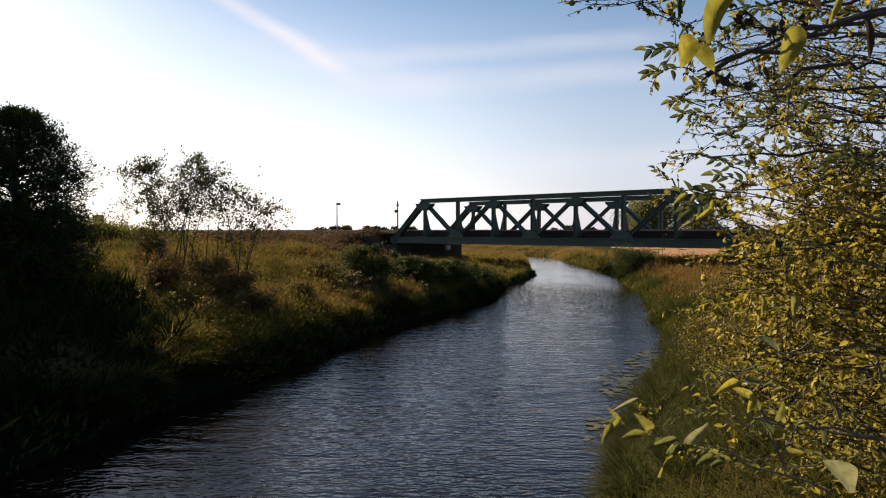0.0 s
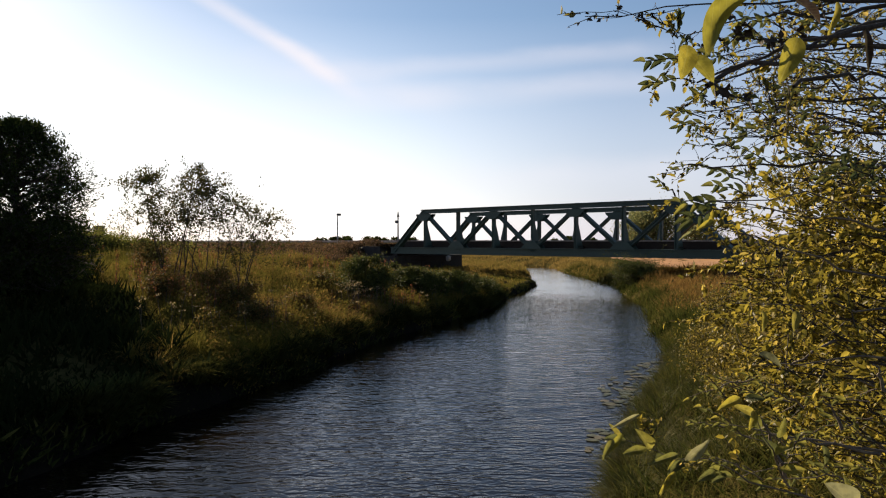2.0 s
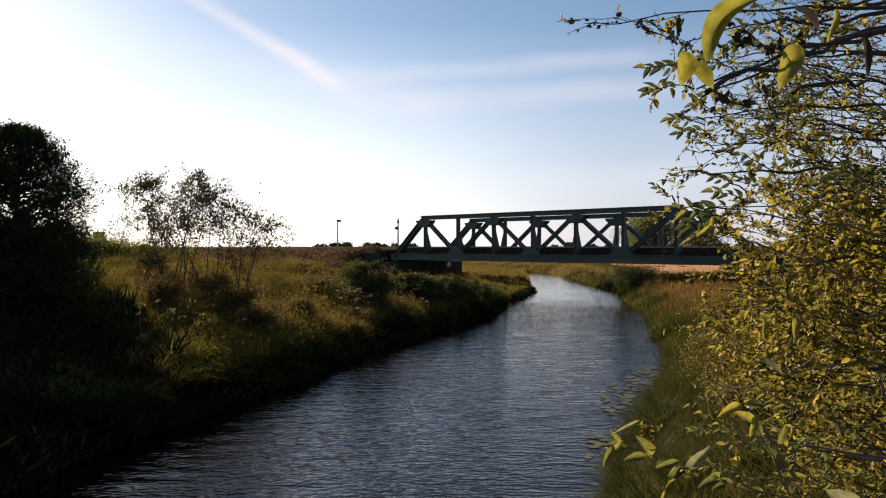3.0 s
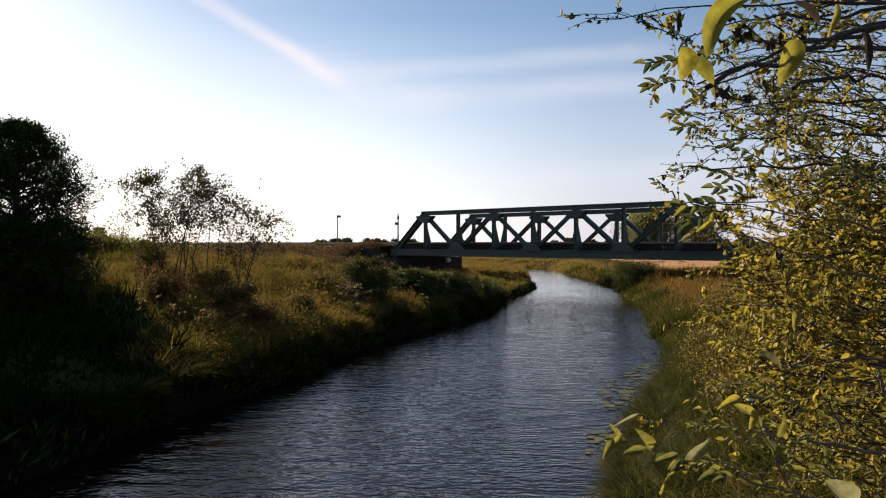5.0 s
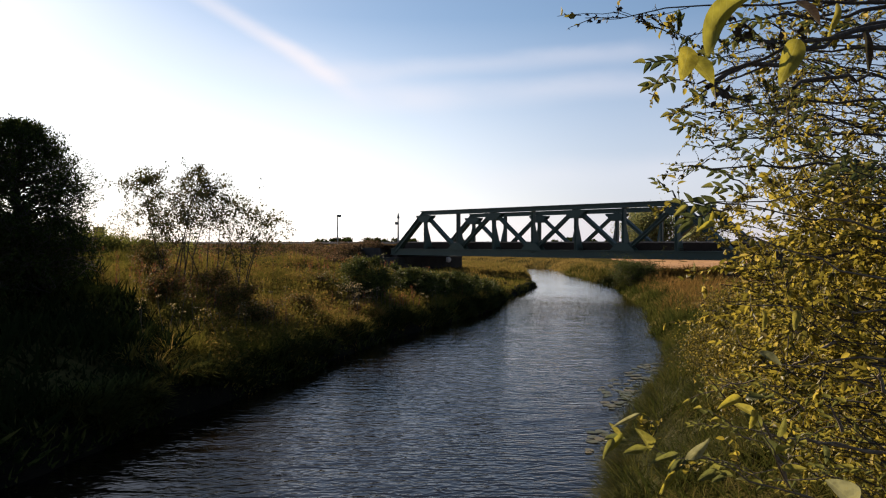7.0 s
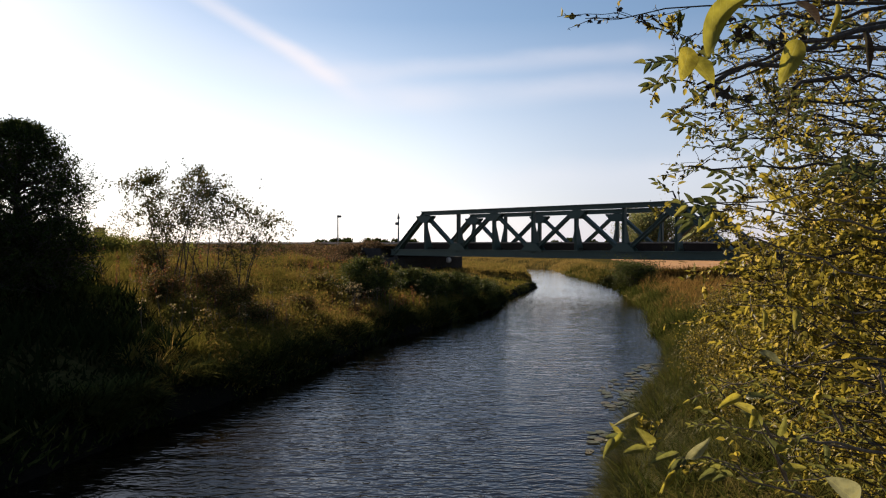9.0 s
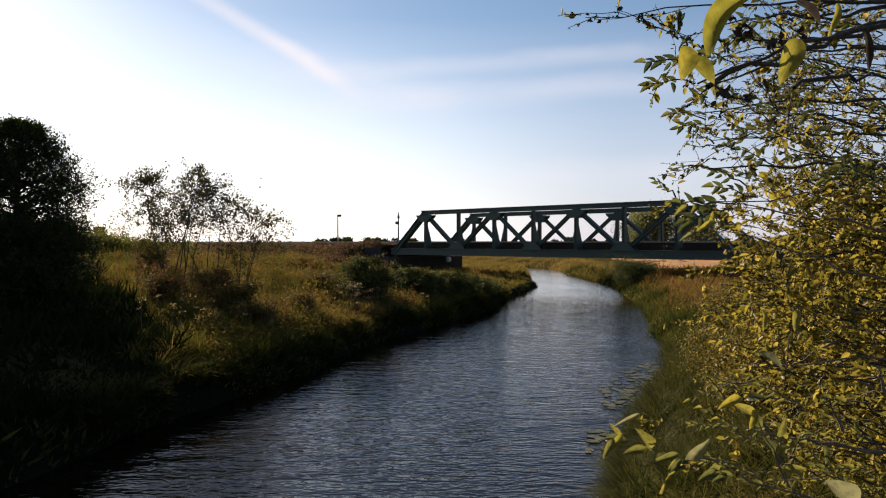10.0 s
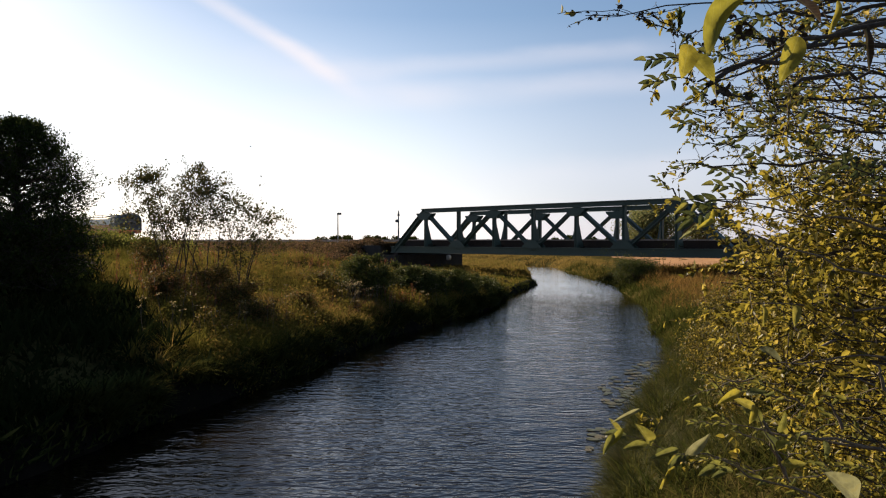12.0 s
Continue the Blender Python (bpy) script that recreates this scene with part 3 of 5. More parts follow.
def build_bridge():
    root = tagged(new("railway_bridge"), "dark green riveted steel half-through truss railway bridge", "bridge")
    for q in (0.0, GAUGE_W):
        inward = 1 if q == 0 else -1
        part("top_chord", beam(bmesh.new(), on_line(-0.1, q, Z_TOP), on_line(6.1, q, Z_TOP), 0.42, 0.27, SIDE), M_STEEL, root)
        part("bottom_chord", beam(bmesh.new(), on_line(-1.12, q, Z_BOT), on_line(7.12, q, Z_BOT), 0.42, 0.44, SIDE), M_STEEL, root)
        for a, b in ((-1, 0), (7, 6)):
            part("end_post", beam(bmesh.new(), on_line(a, q, Z_BOT), on_line(b, q, Z_TOP), 0.40, 0.30, SIDE), M_STEEL, root)
        for i in range(7):
            part("vertical_post", beam(bmesh.new(), on_line(i, q, Z_BOT + 0.2), on_line(i, q, Z_TOP - 0.1), 0.22, 0.17, SIDE), M_STEEL, root)
            foot = on_line(i, q, Z_BOT + 0.25)
            part("knee_bracket", prism(bmesh.new(), [foot, foot + SIDE * inward * 0.62, foot + SIDE * inward * 0.55 + UP * 0.25, foot + SIDE * inward * 0.1 + UP * 1.6, foot + UP * 1.6], ALONG * 0.08), M_STEEL, root)
            node_top = i % 2 == 0
            z, d = (Z_TOP - 0.17, -1) if node_top else (Z_BOT + 0.17, 1)
            c = on_line(i, q, z)
            for s in (-0.21, 0.21):
                o = SIDE * s
                part("gusset_plate", prism(bmesh.new(), [c + o - ALONG * 0.72, c + o + ALONG * 0.72, c + o + ALONG * 0.68 + UP * d * 0.12, c + o + ALONG * 0.28 + UP * d * 0.46, c + o - ALONG * 0.28 + UP * d * 0.46, c + o - ALONG * 0.68 + UP * d * 0.12], SIDE * 0.03), M_STEEL, root)
        for i in range(6):
            lo, hi = (i + 1, i) if i % 2 == 0 else (i, i + 1)
            slim = i in (2, 3)
            for s in ((-0.13, 0.13) if slim else (0.0,)):
                part("diagonal_brace", beam(bmesh.new(), on_line(lo, q + s, Z_BOT + 0.1), on_line(hi, q + s, Z_TOP - 0.1), 0.09 if slim else 0.28, 0.16 if slim else 0.2, SIDE), M_STEEL, root)
    for i in range(-1, 8):
        part("cross_girder", beam(bmesh.new(), on_line(i, 0.1, Z_BOT + 0.1), on_line(i, GAUGE_W - 0.1, Z_BOT + 0.1), 0.26, 0.5, ALONG), M_RUST, root)
    for q in (2.2, 3.7):
        part("rail_bearer", beam(bmesh.new(), on_line(-1, q, Z_BOT + 0.2), on_line(7, q, Z_BOT + 0.2), 0.25, 0.4, SIDE), M_RUST, root)
    for q in (0.9, 5.0):
        bm = bmesh.new()
        beam(bm, on_line(-1.1, q, Z_DECK - 0.02), on_line(7.1, q, Z_DECK - 0.02), 0.12, 0.5, SIDE)
        part("deck_edge_girder", bm, M_RUST, root)
    for k in range(36):
        s = -1.05 + k * 8.1 / 35
        part("sleeper", prism(bmesh.new(), [on_line(s, 1.6, Z_DECK), on_line(s, 4.3, Z_DECK), on_line(s, 4.3, Z_DECK + 0.15), on_line(s, 1.6, Z_DECK + 0.15)], ALONG * 0.24), M_WOOD, root)
    for s in (-0.95, 6.95):
        for q in (0, GAUGE_W):
            c = on_line(s, q, Z_BOT - 0.22)
            part("bearing", prism(bmesh.new(), [c - ALONG * 0.28 - UP * 0.16, c + ALONG * 0.28 - UP * 0.16, c + ALONG * 0.14, c - ALONG * 0.14], SIDE * 0.4), M_RUST, root)


def build_abutment(s0, s1, number):
    root = tagged(new("abutment_%d" % number), "dark weathered stone bridge abutment of coursed blocks", "abutment", kind="structure")
    z1 = Z_BOT - 0.38
    lo, hi = sorted((s0, s1))
    core = bmesh.new()
    prism(core, [on_line(lo + 0.02, 2.95, -0.5), on_line(hi - 0.02, 2.95, -0.5), on_line(hi - 0.02, 2.95, z1 - 0.01), on_line(lo + 0.02, 2.95, z1 - 0.01)], SIDE * 7.3)
    part("core", core, M_STONE, root)
    wall = bmesh.new()
    w0, w1 = (lo + 0.02, hi - 0.45) if number == 1 else (lo + 0.45, hi - 0.02)
    prism(wall, [on_line(w0, 2.95, z1 - 0.01), on_line(w1, 2.95, z1 - 0.01), on_line(w1, 2.95, 2.12), on_line(w0, 2.95, 2.12)], SIDE * 6.9)
    part("ballast_wall", wall, M_STONE, root)
    if number == 1:
        # added white disc standing for the sunlit end of the far bearing
        cover = bmesh.new()
        bmesh.ops.create_cone(cover, cap_ends=True, segments=14, radius1=0.21, radius2=0.17, depth=0.3, matrix=Matrix.Translation(on_line(hi + 0.1, 5.0, 1.22)) @ pose(0, 0, 0, 90, 0, -30))
        part("lit_bearing_end", cover, M_WHITE, root, "round bearing end coloured white for the sun on it")
    r = random.Random(number)
    course = 0.42
    for c in range(5):
        za, zb = z1 - (c + 1) * course, z1 - c * course
        n = 5
        for k in range(n):
            a = lo + (hi - lo) * max(0, (k - 0.5 * (c % 2))) / n
            b = lo + (hi - lo) * min(n, (k + 1 - 0.5 * (c % 2))) / n
            proud = r.uniform(0.0, 0.05)
            bm = bmesh.new()
            prism(bm, [on_line(a + 0.008, -0.74, za + 0.012), on_line(b - 0.008, -0.74, za + 0.012), on_line(b - 0.008, -0.74, zb - 0.012), on_line(a + 0.008, -0.74, zb - 0.012)], SIDE * (0.12 + proud))
            part("stone_block", bm, M_STONE, root)
        for k in range(8):
            q0, q1 = -0.7 + k * 0.912, -0.7 + (k + 1) * 0.912
            e = hi if number == 1 else lo
            proud = r.uniform(0.02, 0.09)
            bm = bmesh.new()
            prism(bm, [on_line(e, q0 + 0.012, za + 0.012), on_line(e, q1 - 0.012, za + 0.012), on_line(e, q1 - 0.012, zb - 0.012), on_line(e, q0 + 0.012, zb - 0.012)], ALONG * (0.1 + proud))
            part("stone_block", bm, M_STONE, root)


def build_track():
    """Ballast bed and rails running away from the bridge on both sides."""
    root = tagged(new("railway_track"), "single railway track on ballast with worn steel rails", "railway track", kind="structure")
    for s0, s1 in ((-95, -1.15), (7.15, 60)):
        bm = bmesh.new()
        a, b = s0, s1
        for q0, q1, zt in ((1.0, 4.9, 2.2),):
            vs = [on_line(a, q0 - 0.5, 1.9), on_line(a, q1 + 0.5, 1.9), on_line(a, q1, zt), on_line(a, q0, zt)]
            ve = [on_line(b, q0 - 0.5, 1.9), on_line(b, q1 + 0.5, 1.9), on_line(b, q1, zt), on_line(b, q0, zt)]
            A, B = [bm.verts.new(v) for v in vs], [bm.verts.new(v) for v in ve]
            bm.faces.new(A)
            bm.faces.new(B[::-1])
            for i in range(4):
                bm.faces.new((A[i], B[i], B[(i + 1) % 4], A[(i + 1) % 4]))
            bmesh.ops.recalc_face_normals(bm, faces=bm.faces)
        part("ballast_bed", bm, M_BALLAST, root)
    for q in (2.2, 3.7):
        part("rail", beam(bmesh.new(), on_line(-95, q, Z_DECK + 0.23), on_line(60, q, Z_DECK + 0.23), 0.1, 0.16, SIDE), M_RAIL, root)


build_bridge()
build_abutment(-2.6, -0.75, 1)
build_abutment(7.0, 8.8, 2)
build_track()


# ---- train ----
def hull(bm, x0, x1, ring, steps, nose=0.0):
    """A body along x with a constant outline (y, z); its front end draws in over `nose` metres."""
    rows = []
    for k in range(steps + 1):
        f = k / steps
        x = x0 + (x1 - x0) * f
        g = max(0.0, (x - (x1 - nose)) / nose) if nose else 0.0
        rows.append([bm.verts.new((x, y * (1 - 0.22 * g * g), 0.5 + (z - 0.5) * (1 - 0.14 * g * g))) for y, z in ring])
    n = len(ring)
    for a, b in zip(rows, rows[1:]):
        for i in range(n):
            bm.faces.new((a[i], a[(i + 1) % n], b[(i + 1) % n], b[i]))
    bm.faces.new(rows[0][::-1])
    bm.faces.new(rows[-1])
    bmesh.ops.recalc_face_normals(bm, faces=bm.faces)
    return bm


def build_car(front):
    root = tagged(new("train_car"), "cream and orange-red diesel railcar with dark roof, running along the line", "train car", "railcars of the train")
    x0, x1 = -11.0, 11.0
    nose = 1.6 if front else 0.0
    low = [(-1.38, 0.8), (1.38, 0.8), (1.42, 1.0), (1.42, 1.85), (-1.42, 1.85), (-1.42, 1.0)]
    high = [(-1.42, 1.855), (1.42, 1.855), (1.40, 2.55), (-1.40, 2.55)]
    roof = [(-1.40, 2.555), (1.40, 2.555), (1.25, 2.72), (0.8, 2.8), (0, 2.83), (-0.8, 2.8), (-1.25, 2.72)]
    part("lower_body", hull(bmesh.new(), x0, x1, low, 24, nose), M_RED, root, "orange-red lower body side")
    part("upper_body", hull(bmesh.new(), x0, x1 - 0.02, high, 24, nose), M_WHITE, root, "cream upper body side")
    part("roof", hull(bmesh.new(), x0, x1 - 0.05, roof, 24, nose), M_DARKPAINT, root, "dark grey rounded roof")
    for k in range(7):
        x = -9.4 + k * 2.35
        for y in (-1.43, 1.405):
            part("side_window", box(bmesh.new(), x, x + 1.5, y, y + 0.025, 1.95, 2.45, 0.008), M_GLASS, root)
    for x, w, h in ((-7.5, 2.2, 0.3), (-3.0, 1.6, 0.25), (1.5, 3.0, 0.28), (6.0, 2.4, 0.22)):
        part("roof_unit", box(bmesh.new(), x, x + w, -0.6, 0.6, 2.72, 2.72 + h, 0.05), M_GREY if h > 0.26 else M_DARKPAINT, root)
    for y in (-0.95, 0.95):
        part("roof_pipe", box(bmesh.new(), -10.2, 7.4, y - 0.05, y + 0.05, 3.06, 3.14, 0.02), M_DARKPAINT, root, "dark roof pipe on short posts")
        for k in range(7):
            x = -10.0 + k * 2.85
            part("pipe_post", box(bmesh.new(), x, x + 0.08, y - 0.03, y + 0.03, 2.7, 3.07, 0.01), M_DARKPAINT, root)
    if front:
        dome = [(-1.47, 1.3), (1.47, 1.3), (1.46, 2.7), (1.25, 3.1), (0.8, 3.32), (0, 3.4), (-0.8, 3.32), (-1.25, 3.1), (-1.46, 2.7)]
        part("cab_shell", hull(bmesh.new(), 8.1, 11.02, dome, 10, 1.6), M_DARKPAINT, root, "dark rounded driver's cab")
        for y in (-1.49, 1.465):
            part("cab_window", box(bmesh.new(), 8.6, 9.4, y, y + 0.025, 2.05, 2.6, 0.008), M_GLASS, root)
        part("windscreen", box(bmesh.new(), 10.97, 11.06, -0.95, 0.95, 2.0, 2.6, 0.03), M_GLASS, root)
        for y in (-0.8, 0.8):
            bm = bmesh.new()
            bmesh.ops.create_cone(bm, cap_ends=True, segments=12, radius1=0.13, radius2=0.1, depth=0.1, matrix=Matrix.Translation((11.0, y, 1.35)) @ Matrix.Rotation(radians(90), 4, "Y"))
            part("headlight", bm, M_WHITE, root)
        part("coupler", box(bmesh.new(), 10.9, 11.4, -0.15, 0.15, 0.75, 1.0, 0.03), M_DARKPAINT, root)
    for bx in (-7.4, 7.4):
        bogie = part("bogie_frame", box(bmesh.new(), bx - 1.6, bx + 1.6, -1.05, 1.05, 0.42, 0.78, 0.05), M_DARKPAINT, root)
        for wx in (bx - 1.05, bx + 1.05):
            for y in (-0.75, 0.75):
                bm = bmesh.new()
                bmesh.ops.create_cone(bm, cap_ends=True, segments=20, radius1=0.44, radius2=0.44, depth=0.13, matrix=Matrix.Translation((wx, y, 0.44)) @ Matrix.Rotation(radians(90), 4, "X"))
                part("wheel", bm, M_RUST, bogie)
    part("underframe_box", box(bmesh.new(), -4.5, 4.5, -1.2, 1.2, 0.4, 0.798, 0.06), M_DARKPAINT, root)
    return root


train = [build_car(True), build_car(False)]


# ---- plants ----
def bend(a, b, sag, wob, n, r):
    a, b = np.asarray(a, float), np.asarray(b, float)
    f = np.linspace(0, 1, n)[:, None]
    p = a + (b - a) * f
    p[:, 2] += sag * 4 * (f * (1 - f))[:, 0]
    p[1:-1] += r.normal(0, wob, (n - 2, 3))
    return p


def grow_tree(name, base, height, spread_r, label, leaf_mat, r, stems=1, limbs=26, leaves=6000, leaf=0.07, low=0.15, trunk_r=0.09, gap=0.35, bark=None, shape=0.6, cone=False, splay=0.12, loose=1.3):
    """Trunk or stems, limbs, twigs and a crown of small leaves set on the twigs."""
    bark = bark or M_BARK
    root = tagged(new(name), label, "tree" if height > 3.2 else "shrub")
    root.location = base
    trunk, wood, tips = [], [], []
    for k in range(stems):
        lean = r.normal(0, 0.10 + splay * (stems > 1), 2) * height
        top = np.array([lean[0], lean[1], height * (1 - 0.22 * r.random() * (stems > 1))])
        start = np.array([r.normal(0, 0.08), r.normal(0, 0.08), -0.15]) * (stems > 1) + np.array([0, 0, -0.15]) * (stems == 1)
        p = bend(start, top * 0.96, 0, 0.03 * height / 4, 8, r)
        trunk.append((p, np.linspace(trunk_r, trunk_r * 0.12, 8)))
        for j in range(limbs // stems):
            f = low + (1 - low) * r.random() ** 0.8
            q = p[0] + (p[-1] - p[0]) * f
            i = min(6, int(f * 7))
            q = p[i] + (p[i + 1] - p[i]) * (f * 7 - i)
            prof = 0.05 + 0.95 * (1 - f ** 2.2) ** 0.75 if cone else max(0.16, math.sin(math.pi * min(1, (f - low * 0.5) ** shape)) ** 0.7)
            reach = spread_r * prof * (r.uniform(0.82, 1.0) * (1 + 0.13 * math.sin(5 * f * 6.28 + 3 * len(wood) / 400)) if cone else r.uniform(0.55, 1.05))
            a = r.uniform(0, 2 * np.pi)
            e = q + np.array([math.cos(a) * reach, math.sin(a) * reach, reach * (r.uniform(0.1, 0.4) if cone else r.uniform(0.15, 0.8))])
            e[2] = min(e[2], height * 1.0)
            line = bend(q, e, 0.05 * reach, 0.04 * reach, 6, r)
            wood.append((line, np.linspace(trunk_r * 0.35 * (1 - f * 0.6), trunk_r * 0.06, 6)))
            for t in range(5):
                g = r.uniform(0.62 if cone else 0.3, 1.04)
                s = line[0] + (line[-1] - line[0]) * g
                e2 = s + r.normal(0, 1, 3) * reach * (0.15 if cone else 0.26) + np.array([0, 0, 0.12 * reach])
                tw = bend(s, e2, 0, 0.01, 4, r)
                wood.append((tw, np.linspace(trunk_r * 0.09, trunk_r * 0.03, 4)))
                tips.append((s, e2))
    for line in trunk:
        under("stem" if stems > 1 else "trunk", tubes("stem", [line], bark, 7), root)
    under("twigwork", tubes("twigwork", wood, bark, 3), root)["kind"] = "stuff"
    tips = np.array(tips)
    keep = r.random(len(tips)) > gap * 0.5
    tips = tips[keep]
    pick = r.integers(0, len(tips), leaves)
    f = r.uniform(0.1, 1.15, leaves)[:, None]
    P = tips[pick, 0] * (1 - f) + tips[pick, 1] * f + r.normal(0, leaf * loose, (leaves, 3))
    D = unit(tips[pick, 1] - tips[pick, 0]) + r.normal(0, 0.8, (leaves, 3))
    U = r.normal(0, 0.6, (leaves, 3)) + np.array([0, 0, 1.0])
    size = leaf * r.uniform(0.6, 1.25, leaves)
    under("crown", spread("crown", P, D, U, size, size * 0.6, leaf_mat, CHIP, CHIP_FACES), root)
    return root


def at(x, y, sink=0.0):
    return Vector((x, y, float(ground_z(x, y)) - sink))


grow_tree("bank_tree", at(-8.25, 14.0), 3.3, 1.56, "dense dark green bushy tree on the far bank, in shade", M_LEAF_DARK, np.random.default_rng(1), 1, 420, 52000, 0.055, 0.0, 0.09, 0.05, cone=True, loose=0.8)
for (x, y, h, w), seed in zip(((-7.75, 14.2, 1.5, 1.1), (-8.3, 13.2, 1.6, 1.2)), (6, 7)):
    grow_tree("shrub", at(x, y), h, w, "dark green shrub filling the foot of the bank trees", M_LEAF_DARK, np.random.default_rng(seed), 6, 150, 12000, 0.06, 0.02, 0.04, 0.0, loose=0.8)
# unseen trees, added to cast the shadow over the lower bank
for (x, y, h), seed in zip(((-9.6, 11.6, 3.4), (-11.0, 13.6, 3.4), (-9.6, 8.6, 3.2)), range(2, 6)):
    grow_tree("bank_tree", at(x, y), h, 1.6, "dark green bushy tree out of view, added to shade the far bank", M_LEAF_DARK, np.random.default_rng(seed), 5, 100, 9000, 0.13, 0.0, 0.09, 0.05, shape=0.75)
for (x, y, h, w, low, leaves, lean), seed in zip(((-6.95, 18.4, 3.35, 1.0, 0.26, 6400, 0.03), (-6.35, 18.0, 3.1, 0.8, 0.50, 1300, 0.05), (-5.75, 18.3, 3.05, 0.75, 0.52, 1400, 0.06), (-4.85, 17.7, 2.45, 0.95, 0.36, 2400, 0.10)), range(10, 20)):
    ob = grow_tree("sapling", at(x, y), h, w, "slender multi-stemmed young tree with sparse small leaves", M_LEAF_THIN, np.random.default_rng(seed), 4, 84, leaves, 0.074, low, 0.020, 1.1, splay=0.03, loose=0.75)
    ob.rotation_euler = (0, lean, 0)
for (x, y, top, w), seed in zip(((-2.4, 21.2, 2.05, 0.70), (-1.95, 21.4, 1.90, 0.62), (-1.05, 24.0, 1.62, 0.62), (-0.6, 24.4, 1.5, 0.55), (-1.5, 24.2, 1.45, 0.5), (-0.05, 26.0, 1.25, 0.55), (-0.3, 25.0, 1.4, 0.55),
                                 (0.35, 28.0, 1.12, 0.62), (0.85, 28.8, 1.0, 0.6), (1.3, 29.5, 0.85, 0.55), (1.8, 30.4, 0.7, 0.5)), range(30, 45)):
    grow_tree("shrub", at(x, y), max(0.4, top - float(ground_z(x, y))), w, "rounded dark green shrub standing in the bank grass", M_LEAF_BUSH, np.random.default_rng(seed), 9, 72, 9500, 0.062, 0.02, 0.03, 0.0, loose=0.9)
for (x, y, h, w), seed in zip(((0.35, 25.6, 0.95, 0.55), (0.85, 26.2, 0.80, 0.55), (1.3, 27.6, 0.62, 0.55), (1.7, 29.2, 0.45, 0.5)), range(160, 170)):
    grow_tree("shrub", at(x, y), h, w, "dark waterside shrub leaning over the edge of the river", M_LEAF_BUSH, np.random.default_rng(seed), 8, 64, 8000, 0.055, 0.0, 0.02, 0.0, loose=0.9)
for (x, y, h, w), seed in zip(((-5.3, 16.9, 0.75, 0.7), (-4.5, 16.1, 0.65, 0.7), (-3.9, 15.4, 0.5, 0.55), (-5.9, 15.6, 0.55, 0.6), (-3.4, 17.6, 0.45, 0.5), (-3.6, 21.5, 0.55, 0.55), (-7.6, 19.4, 0.6, 0.7)), range(140, 150)):
    grow_tree("bramble", at(x, y), h, w, "low tangled russet and olive bramble in the bank grass", M_BRAMBLE, np.random.default_rng(seed), 8, 70, 5500, 0.05, 0.02, 0.014, 0.0, loose=1.0)
for (x, y, h, w), seed in zip(((-12.5, 26, 0.7, 1.2), (-11.5, 25.5, 0.68, 1.1), (-10.5, 25.5, 0.62, 1.1), (-9.4, 25.8, 0.4, 1.1)), range(40, 50)):
    grow_tree("hedge_bush", at(x, y), h, w, "low sunlit yellow-green hedge bush in the meadow", M_HEDGE, np.random.default_rng(seed), 8, 80, 7000, 0.07, 0.02, 0.02, 0.05)
grow_tree("shrub", at(9.4, 36.5), 1.05, 1.6, "round green shrub beside the water before the bridge", M_LEAF_HEDGE, np.random.default_rng(50), 7, 126, 15000, 0.066, 0.02, 0.04, 0.05)
grow_tree("field_tree", at(20.2, 72.0), 4.4, 3.0, "round green tree in the field beyond the bridge", M_LEAF_HAZED, np.random.default_rng(51), 4, 200, 24000, 0.2, 0.05, 0.15, 0.05)
grow_tree("field_tree", at(26.0, 75.0), 3.2, 3.2, "lower green tree in the field beyond the bridge", M_LEAF_HAZED, np.random.default_rng(52), 4, 100, 7000, 0.2, 0.05, 0.12, 0.05)


for (x, y, h, w), seed in zip(((4.1, 9.6, 1.2, 0.75), (4.8, 9.0, 1.6, 0.9), (5.8, 8.6, 1.8, 1.0), (3.9, 7.6, 1.1, 0.7), (4.4, 6.9, 1.5, 0.85),
                               (5.2, 11.6, 1.3, 0.9), (3.5, 6.0, 1.0, 0.65), (4.2, 5.6, 1.45, 0.8), (3.1, 4.9, 0.85, 0.55), (6.6, 11.5, 1.8, 1.1), (3.7, 8.8, 0.9, 0.6), (4.2, 10.6, 0.9, 0.65), (5.1, 12.8, 1.0, 0.75), (3.4, 7.2, 0.8, 0.55), (6.2, 14.5, 1.0, 0.8), (3.9, 8.3, 1.0, 0.7), (7.6, 14.0, 1.9, 1.2), (4.9, 7.6, 1.6, 0.9), (3.75, 9.3, 0.65, 0.5), (3.35, 8.1, 0.55, 0.45), (4.15, 11.2, 0.7, 0.5), (4.85, 13.2, 0.8, 0.55)), range(60, 90)):
    grow_tree("willow_shrub", at(x, y), h, w, "bushy low willow shrub with small yellow-green leaves on the bank", M_SHRUB, np.random.default_rng(seed), 7, 49, 4600, 0.043, 0.02, 0.014, 0.05)


# ---- grass ----
def grass(name, n, xr, yr, keep, height, width, mat, label, r, lean=0.35):
    x, y = r.uniform(*xr, n * 3), r.uniform(*yr, n * 3)
    ok = keep(x, y)
    x, y = x[ok][:n], y[ok][:n]
    n = len(x)
    clump = np.clip(0.75 + 0.5 * wave(x, y, 2.3, 0.7) + 0.25 * wave(x, y, 6.1, 2.2), 0.25, 1.4)
    P = np.stack([x, y, ground_z(x, y) - 0.03], -1)
    D = np.stack([r.normal(0, lean, n), r.normal(0, lean, n), np.ones(n)], -1)
    U = np.stack([r.normal(0, 1, n), r.normal(0, 1, n), 0.2 * np.ones(n)], -1)
    h = r.uniform(height[0], height[1], n) * clump
    me = spread(name, P, D, U, h, r.uniform(*width, n), mat, BLADE, BLADE_FACES)
    tagged(new(name, me), label, "grass", kind="stuff")


